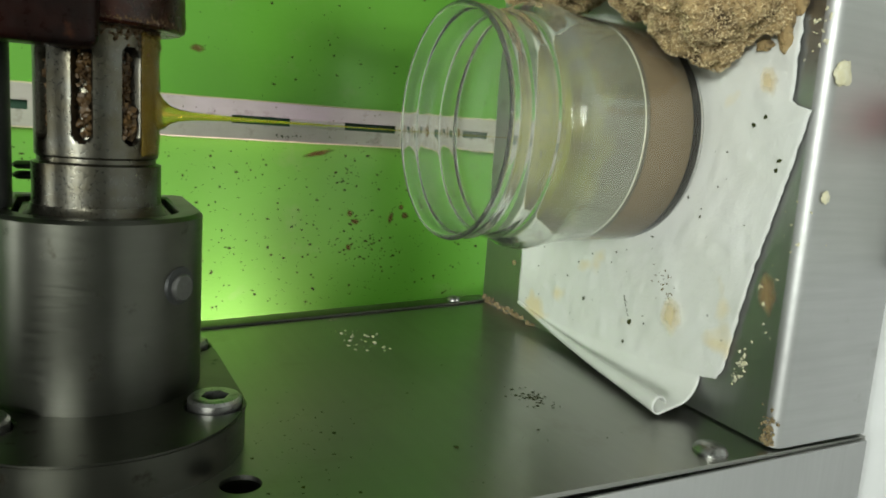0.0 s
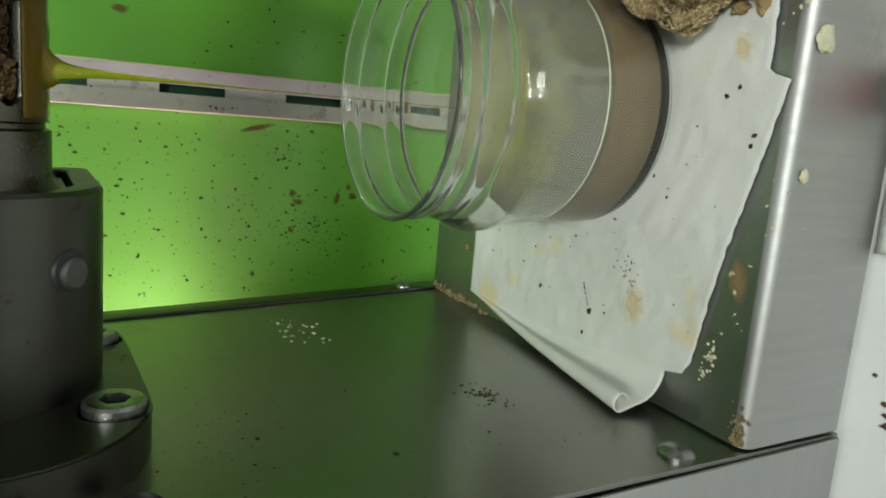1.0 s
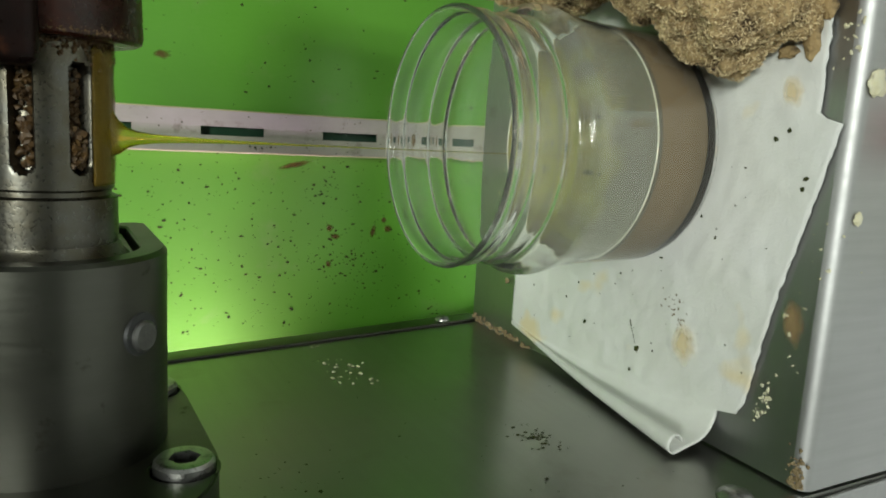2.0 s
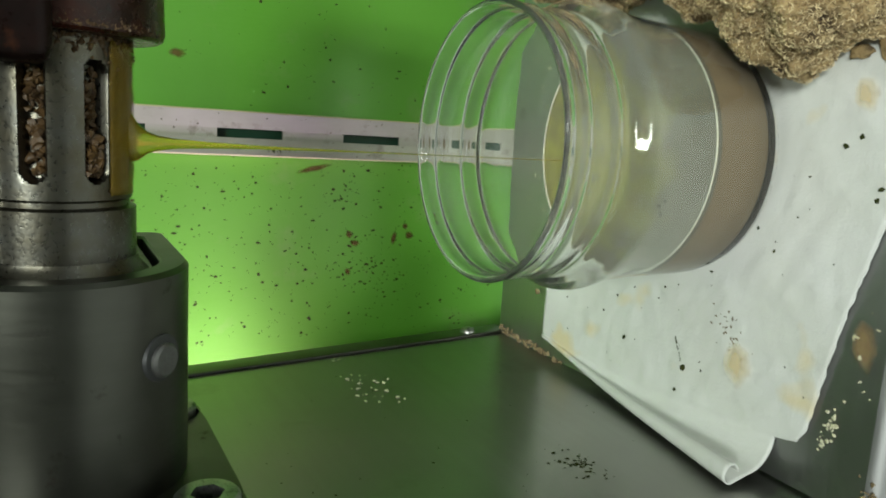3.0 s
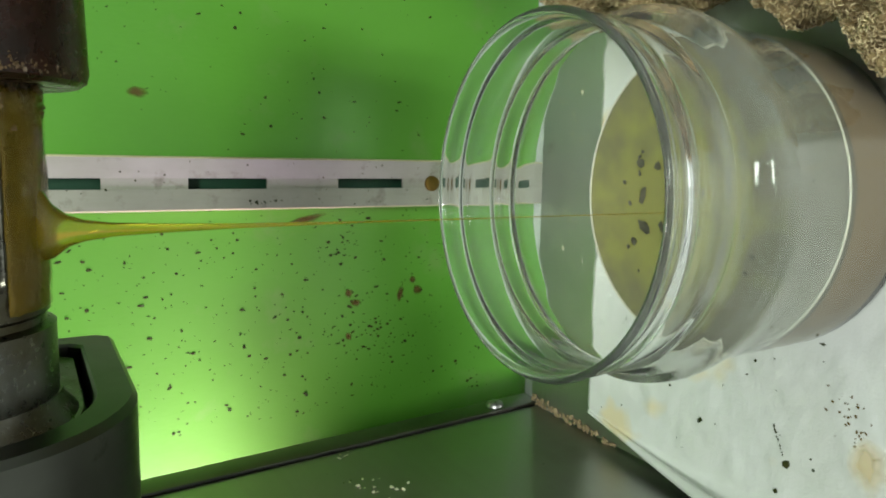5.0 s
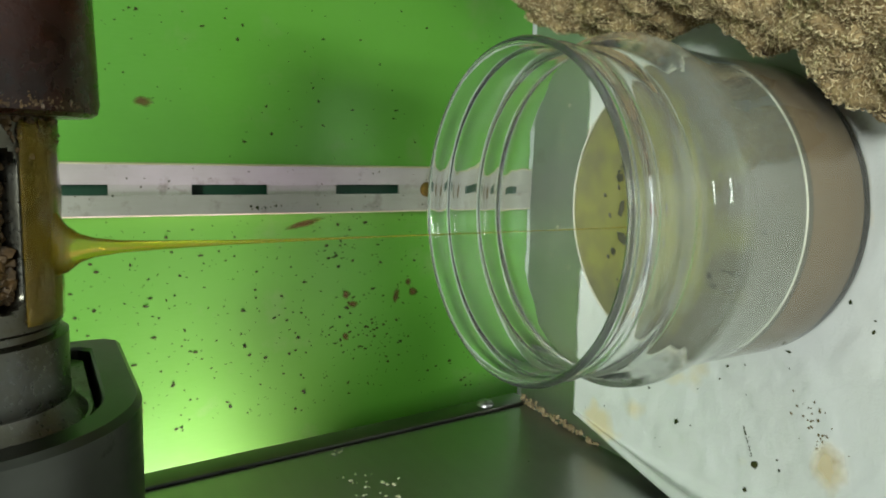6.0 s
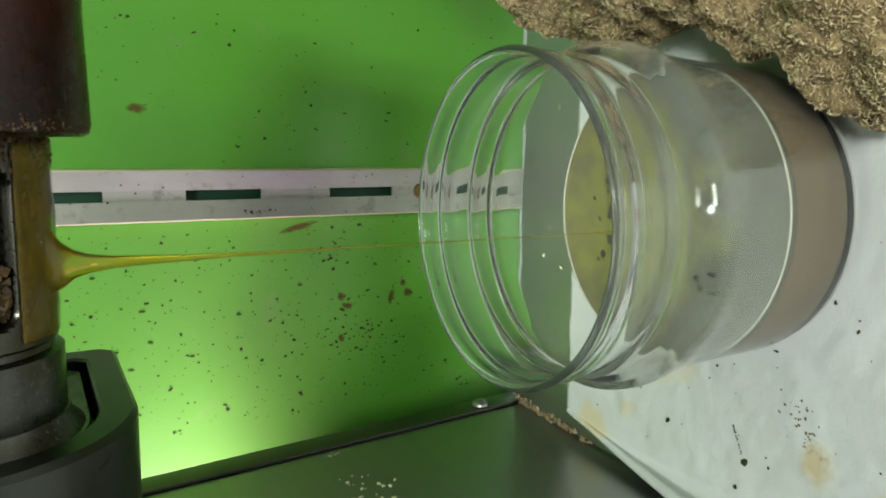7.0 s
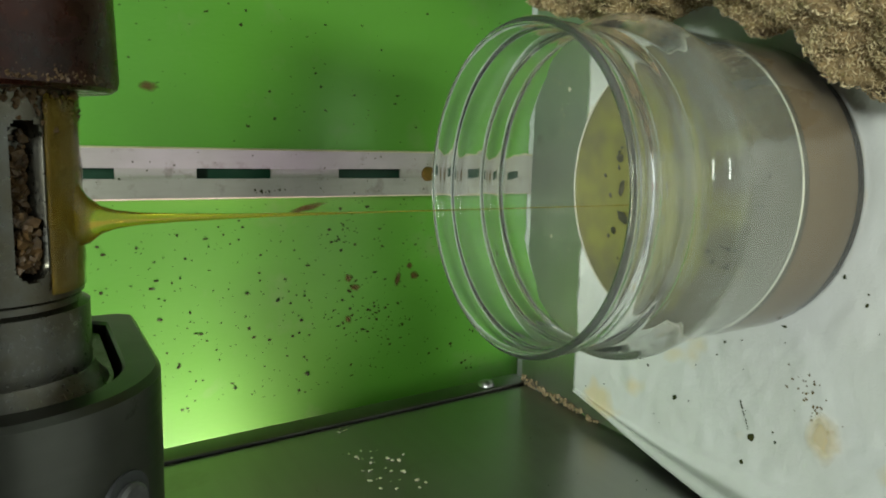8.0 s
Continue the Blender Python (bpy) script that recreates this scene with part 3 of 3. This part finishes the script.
# thin pale shell, added so the clear neck stands out
neck_film = [(0.0525, 0.03272), (0.0600, 0.03272), (0.0678, 0.03300), (0.0678, 0.03260), (0.0600, 0.03235), (0.0525, 0.03235)]
bm = lathe(neck_film, (JX, JY, 0.0), "z", 128, closed=True)
part("neck_haze", bm, FILM, jar, "faint pale haze added inside the neck", angle=180).visible_shadow = False
pool = thing("oil_pool", "cloudy brown-yellow pressed oil standing in the jar", "oil")
oil = [(0.0056, 0.0009), (0.0053, 0.0200), (0.0055, 0.0316), (0.0063, 0.0334), (0.0084, 0.0343), (0.0150, 0.0346), (0.0236, 0.03475), (0.0236, 0.0009)]
bm = lathe(oil, (JX, JY, 0.0), "z", 128, closed=False)
part("liquid", bm, OIL, pool)
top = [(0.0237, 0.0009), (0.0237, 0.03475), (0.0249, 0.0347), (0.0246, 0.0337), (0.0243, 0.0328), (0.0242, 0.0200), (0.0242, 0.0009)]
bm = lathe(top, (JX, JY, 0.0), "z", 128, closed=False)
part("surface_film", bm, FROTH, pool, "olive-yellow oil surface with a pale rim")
rim_line = [(0.0248, 0.03440), (0.0248, 0.0341), (0.0251, 0.0341), (0.0252, 0.03440)]
bm = lathe(rim_line, (JX, JY, 0.0), "z", 128, closed=True)
part("froth_ring", bm, RIM, pool, "pale ring of froth at the wall")
rng = random.Random(11)
bm = bmesh.new()
for _ in range(26):
    a, r = rng.uniform(0, 6.28), 0.029 * math.sqrt(rng.random())
    grain(bm, (JX + r * math.cos(a), JY + r * math.sin(a), 0.0246), rng.uniform(0.0004, 0.0008), rng, 0.3, Vector((0, 0, 1)))
for px, py, s in ((0.0733, -0.1316, 0.0023), (0.0811, -0.1301, 0.0018), (0.0885, -0.1287, 0.0014), (0.084, -0.1240, 0.0009), (0.074, -0.1372, 0.0018), (0.0815, -0.1385, 0.0016), (0.079, -0.1262, 0.0008), (0.0700, -0.1280, 0.0009), (0.0880, -0.1345, 0.0010)):
    grain(bm, (px, py, 0.0246), s, rng, 0.25, Vector((0, 0, 1)))
tagged(part("oil_flecks", bm, MURK), "dark flecks and bubbles floating on the oil", "flecks", kind="stuff")

# ---- paper under the jar ----
def paper_front(x):
    pts = [(-0.02, -0.1885), (0.001, -0.1898), (0.0171, -0.1981), (0.0261, -0.1997), (0.0434, -0.2028), (0.0568, -0.2062), (0.0757, -0.2111), (0.0911, -0.2146), (0.0925, -0.2085), (0.16, -0.2085)]
    for (xa, ya), (xb, yb) in zip(pts, pts[1:]):
        if x <= xb:
            return ya + (yb - ya) * max(0.0, (x - xa) / (xb - xa))
    return pts[-1][1]


def paper_mesh():
    bm = bmesh.new()
    nx, ny = 110, 90
    curl = 26
    rows = []
    for j in range(ny + 1):
        f = j / ny
        row = []
        y_in = -0.088 - f * 0.1015
        wall_x = on_panel(y_in, 0.0).x + 0.0012
        h = 0.0006 + 0.0150 * max(0.0, min(1.0, (f - 0.02) / 0.98)) ** 1.2
        rad = 0.0010 + 0.0080 * f
        lean = 0.0062 * (1 - f) ** 3
        roll = 0.0006 + 0.0022 * f
        sec = []
        for i in range(10):
            a = math.pi * 1.45 * (1 - i / 9)
            sec.append((wall_x + lean + roll - roll * math.cos(a), h + roll * math.sin(a)))
        for i in range(1, 9):
            sec.append((wall_x + lean + 0.0002 * i * f, h + (min(rad, h) - h) * i / 8))
        rr = min(rad, h)
        for i in range(1, 9):
            a = radians(90 * i / 8)
            sec.append((wall_x + lean + 0.0016 * f + rad * (1 - math.cos(a)), rr * (1 - math.sin(a)) + 0.0006))
        for x, z in sec:
            row.append((x, y_in, z))
        x0 = sec[-1][0]
        for i in range(1, nx + 1):
            x = x0 + (0.15 - x0) * i / nx
            y = -0.088 + (paper_front(x) + 0.088) * f
            wave = 0.0005 * noise.noise((x * 60, y * 60, 3.1)) + 0.0004 * noise.noise((x * 200, y * 200, 7.7))
            jag = 0.0006 * noise.noise((x * 400, 2.0, 9.0)) if j in (0, ny) else 0.0
            edge = min(1.0, math.hypot(x - JX, y - JY) / 0.04) if math.hypot(x - JX, y - JY) < 0.04 else 1.0
            z = 0.0008 + (abs(wave) * 1.2 if edge == 1.0 else 0.0)
            row.append((x, y + jag, z))
        rows.append([bm.verts.new(p) for p in row])
    for r0, r1 in zip(rows, rows[1:]):
        for i in range(len(r0) - 1):
            bm.faces.new((r0[i], r0[i + 1], r1[i + 1], r1[i]))
    return bm


paper = part("paper_towel", paper_mesh(), PAPER, angle=80)
solid = paper.modifiers.new("thick", "SOLIDIFY")
solid.thickness, solid.offset = 0.0003, 1.0
tagged(paper, "white oil-spotted paper sheet with a rolled edge, lying on the tray", "paper")

# ---- press cake heaped beside the jar ----
def chunk(place, size, seed, squash=(1, 1, 1)):
    bm = bmesh.new()
    bmesh.ops.create_icosphere(bm, subdivisions=6, radius=1.0)
    off = Vector((seed * 7.3, seed * 3.1, seed * 1.7))
    for v in bm.verts:
        d = v.co.normalized()
        k = 1 + 0.34 * noise.noise(d * 1.5 + off) + 0.17 * noise.noise(d * 4 + off) + 0.08 * noise.noise(d * 11 + off)
        k += 0.045 * abs(noise.noise(d * 26 + off)) + 0.03 * noise.noise(d * 55 + off)
        v.co = Vector((d.x * squash[0], d.y * squash[1], d.z * squash[2])) * size * k
    low = min(v.co.z for v in bm.verts)
    for v in bm.verts:
        v.co.z = max(v.co.z, low * 0.55)
    base = low * 0.55
    r = random.Random(seed)
    bm.normal_update()
    spots = [(f.calc_center_median(), f.normal.copy()) for f in r.sample(list(bm.faces), 15000 if seed < 6 else 1500)]
    ob = part("press_cake_chunk", bm, CAKE, angle=180)
    verts, faces = [], []
    for p, nrm in spots:
        side = nrm.orthogonal().normalized()
        side.rotate(Matrix.Rotation(r.uniform(0, 6.28), 3, nrm))
        length, w, bend = r.uniform(0.0004, 0.0013), r.uniform(0.00006, 0.00015), r.uniform(-2.2, 2.2)
        across = nrm.cross(side)
        base_i = len(verts)
        for k in range(4):
            f = k / 3 - 0.5
            q = p + side * (length * f) + across * (length * bend * (0.25 - f * f)) + nrm * (0.0002 + 0.0016 * (0.25 - f * f))
            verts += [q + across * w, q - across * w * 0.5 + nrm * w, q - across * w * 0.5 - nrm * w]
        for k in range(3):
            for c in range(3):
                i0, i1 = base_i + 3 * k + c, base_i + 3 * k + (c + 1) % 3
                faces.append((i0, i1, i1 + 3, i0 + 3))
    me = bpy.data.meshes.new("fibres")
    me.from_pydata([tuple(v) for v in verts], [], faces)
    me.materials.append(FIBRE)
    fib = new("fibre", me)
    fib.parent = ob
    tagged(fib, "curly straw-coloured fibres", kind="stuff")
    ob.matrix_world = Matrix.Translation((place[0], place[1], place[2] - base))
    return tagged(ob, "rough fibrous brown chunk of dry press cake on the tray", "press cake", "press cake heap")


CHUNKS = [
    ((0.1225, -0.191, 0.0012), 0.0175, 1, (1.0, 1.0, 1.25)),
    ((0.1350, -0.163, 0.0012), 0.0165, 2, (1.0, 1.05, 1.35)),
    ((0.1430, -0.128, 0.0012), 0.0180, 3, (1.0, 1.1, 1.35)),
    ((0.1440, -0.101, 0.0012), 0.0150, 4, (1.0, 1.1, 1.35)),
    ((0.1590, -0.193, 0.0012), 0.0230, 5, (1.0, 1.1, 1.3)),
    ((0.1770, -0.145, 0.0012), 0.0260, 6, (1.0, 1.1, 1.4)),
    ((0.1820, -0.095, 0.0012), 0.0230, 7, (1.0, 1.1, 1.3)),
]
for place, size, seed, squash in CHUNKS:
    chunk(place, size, seed, squash)


# ---- small debris ----
def scatter(name, label, category, material, items, seed, flat=0.5, normal=(0, 0, 1), long_z=1.0):
    r = random.Random(seed)
    bm = bmesh.new()
    for place, size in items:
        grain(bm, place, size, r, flat, Vector(normal), 1.0 + (long_z - 1.0) * r.random())
    return tagged(part(name, bm, material, smooth=False), label, category, kind="stuff")


rng = random.Random(21)
board_specks = []
for _ in range(2300):
    x, z = rng.uniform(-0.01, 0.16), rng.uniform(-0.03, 0.2)
    if rng.random() < (0.9 if x < 0.068 else 0.22) and abs(x - RX) > 0.011:
        board_specks.append(((x, -0.0001, z), rng.choice((0.00012, 0.00015, 0.0002, 0.0002, 0.00025, 0.00025, 0.0003, 0.0004, 0.0006))))
for cx, cz, n, sp in ((0.058, 0.047, 26, 0.004), (0.052, 0.050, 14, 0.003), (0.030, 0.044, 30, 0.004), (0.018, 0.040, 30, 0.006), (0.012, 0.033, 22, 0.006), (0.020, 0.050, 12, 0.004), (0.030, 0.080, 20, 0.010), (0.050, 0.115, 26, 0.014)):
    for _ in range(int(n * 0.6)):
        board_specks.append(((rng.gauss(cx, sp), -0.0001, rng.gauss(cz, sp)), rng.uniform(0.00018, 0.00055)))
scatter("board_specks", "dark specks of dirt stuck on the green board", "specks", SPECK, board_specks, 1, 0.25, (0, 1, 0), 1.8)
rail_specks = []
for _ in range(70):
    rail_specks.append(((RX + rng.uniform(-0.008, 0.008), -RD - 0.0001, rng.uniform(-0.02, 0.17)), rng.uniform(0.00015, 0.0004)))
for _ in range(12):
    rail_specks.append(((RX - 0.0062 + rng.gauss(0, 0.0004), -RD - 0.0001, 0.082 + rng.gauss(0, 0.003)), rng.uniform(0.0003, 0.0006)))
scatter("rail_specks", "dark specks on the slotted rail", "specks", SPECK, rail_specks, 3, 0.3, (0, 1, 0))

paper_specks = [((0.0591, -0.1824, 0.0014), 0.0007), ((0.0201, -0.1571, 0.0014), 0.0012), ((0.0222, -0.1318, 0.0014), 0.0009), ((0.0774, -0.2074, 0.0014), 0.0010), ((0.0750, -0.2068, 0.0014), 0.0006),
                ((0.0501, -0.1634, 0.0014), 0.0006), ((0.0645, -0.1768, 0.0014), 0.0006), ((0.0391, -0.1343, 0.0014), 0.0007), ((0.0865, -0.1975, 0.0014), 0.0007), ((0.0125, -0.155, 0.0014), 0.0006),
                ((0.089, -0.201, 0.0014), 0.0008), ((0.0285, -0.121, 0.0014), 0.0005), ((0.042, -0.147, 0.0014), 0.0005)]
for _ in range(70):
    x = rng.uniform(0.012, 0.1)
    y = rng.uniform(-0.092, paper_front(x) + 0.003)
    if math.hypot(x - JX, y - JY) > 0.037:
        paper_specks.append(((x, y, 0.0013), rng.uniform(0.00015, 0.00042)))
smudge = []
for _ in range(46):
    f = rng.random()
    smudge.append(((0.040 - 0.012 * f + rng.gauss(0, 0.002), -0.168 - 0.008 * f + rng.gauss(0, 0.002), 0.0013), rng.uniform(0.00015, 0.00045)))
for _ in range(22):
    f = rng.random()
    paper_specks.append(((0.0201 + 0.008 * f + rng.gauss(0, 0.0003), -0.157 + 0.004 * f, 0.0013), rng.uniform(0.00015, 0.0004)))
scatter("paper_specks", "dark seed specks scattered on the paper", "specks", SPECK, paper_specks, 4, 0.25)

scatter("paper_smudge", "brown oily specks smudged on the paper", "specks", RUST, smudge, 14, 0.3)

joint = []
for _ in range(170):
    f = rng.random() ** 1.4
    y = -0.0585 - f * 0.042
    joint.append(((on_panel(y, 0).x + rng.uniform(0.0003, 0.0034) * (1 - 0.5 * f), y, 0.0003 + rng.uniform(0, 0.0005)), 0.0002 + 0.0009 * rng.random() ** 3))
for _ in range(90):
    joint.append((((0.0005 + abs(rng.gauss(0, 0.004))), -0.2150 + rng.gauss(0, 0.0012), 0.0004), rng.uniform(0.0002, 0.0007)))
joint.append(((0.0262, -0.083, 0.0012), 0.0017))
scatter("joint_crumbs", "tan crumbs along the tray joint", "crumbs", CRUMB, joint, 5, 0.6)
white = []
for x, y, n, s in ((0.0205, -0.2035, 22, 0.0016), (0.0150, -0.2015, 12, 0.001), (0.0430, -0.2065, 4, 0.001), (0.0340, -0.2095, 6, 0.003), (0.11, -0.2125, 16, 0.003), (0.055, -0.2125, 12, 0.006), (0.100, -0.074, 9, 0.006), (0.118, -0.070, 7, 0.005), (0.062, -0.072, 6, 0.006)):
    for _ in range(n):
        white.append(((rng.gauss(x, s), rng.gauss(y, s * 0.6), 0.0003), rng.uniform(0.0002, 0.0007)))
scatter("tray_crumbs", "whitish crumbs on the steel tray", "crumbs", TALLOW, white, 6, 0.3)
panel_bits = []
for y, z, n, s in ((-0.0628, 0.0736, 5, 0.0012), (-0.083, 0.0770, 6, 0.0018), (-0.098, 0.0762, 12, 0.0030), (-0.090, 0.0690, 6, 0.002), (-0.103, 0.072, 6, 0.003)):
    for _ in range(n):
        yy, zz = rng.gauss(y, s * 1.5), rng.gauss(z, s)
        panel_bits.append((on_panel(yy, zz, 0.0002), rng.uniform(0.0003, 0.0008)))
scatter("panel_crumbs", "dry whitish residue flakes on the steel panel", "crumbs", TALLOW, panel_bits, 7, 0.4, (1, 0, 0))
grime = []
for _ in range(60):
    grime.append((on_panel(rng.gauss(-0.1646, 0.004), rng.gauss(0.0435, 0.0025), 0.0001), rng.uniform(0.0002, 0.0006)))
for _ in range(90):
    grime.append((on_panel(rng.gauss(-0.175, 0.014), rng.gauss(0.120, 0.008), 0.0001), 0.0001 + 0.0005 * rng.random() ** 3))
for _ in range(60):
    grime.append((on_panel(rng.uniform(-0.21, -0.07), rng.uniform(0.005, 0.12), 0.0001), rng.uniform(0.0001, 0.0003)))
grime += [(on_panel(-0.150, 0.0795, 0.0002), 0.0006), (on_panel(-0.189, 0.0830, 0.0002), 0.0011), (on_panel(-0.186, 0.0560, 0.0002), 0.0006)]
scatter("panel_grime", "dark greasy grime spots on the steel panel", "grime", SPECK, grime, 8, 0.25, (1, 0, 0))


def lump(name, label, place, size, material, seed, squash):
    bm = bmesh.new()
    bmesh.ops.create_icosphere(bm, subdivisions=3, radius=1.0)
    for v in bm.verts:
        d = v.co.normalized()
        k = 1 + 0.4 * noise.noise(d * 1.7 + Vector((seed, 0, 0))) + 0.2 * noise.noise(d * 5 + Vector((seed, 3, 0)))
        v.co = Vector((d.x * squash[0], d.y * squash[1], d.z * squash[2])) * size * k
    ob = part(name, bm, material, angle=60)
    ob.matrix_world = Matrix.Translation(place)
    return tagged(ob, label, "crumb")


lump("wax_flake", "pale yellow waxy flake stuck on the tray lip", (0.1004, -0.2178, -0.0045), 0.0032, TALLOW, 1, (1, 0.25, 1))
lump("wax_flake", "pale waxy flake stuck on the tray lip", (0.0690, -0.2178, -0.0050), 0.0015, TALLOW, 5, (1, 0.3, 1))
lump("cake_flake", "tan press-cake flake on the tray", (0.1120, -0.2045, 0.0018), 0.0036, CAKE, 2, (1.6, 0.6, 0.4))
lump("cake_flake", "tan press-cake flake on the tray", (0.1080, -0.1985, 0.0022), 0.0022, CAKE, 3, (0.8, 1.2, 0.4))
lump("cake_flake", "tan press-cake flake on the tray", (0.1185, -0.2075, 0.0016), 0.0028, CAKE, 4, (1.2, 0.7, 0.4))

def soft_spot(label, place, rx, ry, turn, material, upright=0):
    bm = lathe([(-0.02, 1.0), (0.02, 1.0)], (0, 0, 0), "z", 40)
    ob = part("grease_spot", bm, material, smooth=False)
    ob.matrix_world = pose(*place, upright, 0, 0) @ Matrix.Rotation(radians(turn), 4, "Z") @ Matrix.Diagonal((rx, ry, 0.004, 1))
    ob.visible_shadow = False
    return tagged(ob, label, "stain")


for x, z, rx, rz, turn in ((0.1076, 0.1195, 0.0030, 0.0050, 0), (0.0648, 0.0635, 0.0022, 0.0120, 14), (0.0352, 0.0163, 0.0034, 0.0030, 30), (0.0395, 0.0185, 0.0026, 0.0022, 0),
                           (0.0340, 0.0240, 0.0022, 0.0050, 80), (0.0360, 0.0460, 0.0030, 0.0024, 0), (0.0190, 0.0460, 0.0030, 0.0020, 20), (0.0320, 0.0430, 0.0024, 0.0034, 0)):
    soft_spot("rust-brown smear on the green board", (x, -0.0003, z), rx * 0.75, rz * 0.8, turn, RUSTSPOT, 90)
soft_spot("tan dried grease spot on the steel tray", (0.0415, -0.2082, 0.0002), 0.0075, 0.0036, 8, GREASE)
soft_spot("brown wet residue spot on the steel tray", (0.1235, -0.2015, 0.0003), 0.0085, 0.0060, 0, WETSPOT)
soft_spot("yellow oil spot on the white paper", (0.0985, -0.2010, 0.0022), 0.0052, 0.0036, 20, OILSPOT)
soft_spot("tan oil spot on the white paper", (0.0270, -0.1760, 0.0022), 0.0075, 0.0055, 0, OILSPOT)

# ---- things on the table in front of the tray ----
def bag_mesh():
    bm = bmesh.new()
    nx, ny = 40, 26
    grid = []
    for i in range(nx + 1):
        row = []
        for j in range(ny + 1):
            x, y = 0.05 + 0.09 * i / nx, -0.2195 - 0.06 * j / ny
            z = -0.0375 + 0.0016 * noise.noise((x * 90, y * 90, 1)) + 0.0008 * noise.noise((x * 260, y * 260, 4))
            row.append(bm.verts.new((x, y, z)))
        grid.append(row)
    for a, b in zip(grid, grid[1:]):
        for j in range(ny):
            bm.faces.new((a[j], a[j + 1], b[j + 1], b[j]))
    return bm


bag = part("plastic_bag", bag_mesh(), BAG)
solid = bag.modifiers.new("thick", "SOLIDIFY")
solid.thickness, solid.offset = 0.0012, -1.0
tagged(bag, "crumpled whitish plastic bag lying on the white table", "bag")
# plain block, put here for a red patch on the bag
cap = part("red_block", box(0.0855, 0.0975, -0.243, -0.2228, -0.0362, -0.0318, 0.0015), RED)
tagged(cap, "plain red block on the bag, in place of a red patch", "cap")
table_bits = []
for x, y, s in ((0.036, -0.2265, 0.0010), (0.018, -0.2245, 0.0008), (0.0085, -0.2290, 0.0014), (0.0060, -0.2300, 0.0018), (0.011, -0.2280, 0.0009), (0.0, -0.234, 0.0007)):
    table_bits.append(((x, y, -0.0395), s))
scatter("table_crumbs", "brown crumbs on the white table", "crumbs", SEED, table_bits, 9, 0.6)
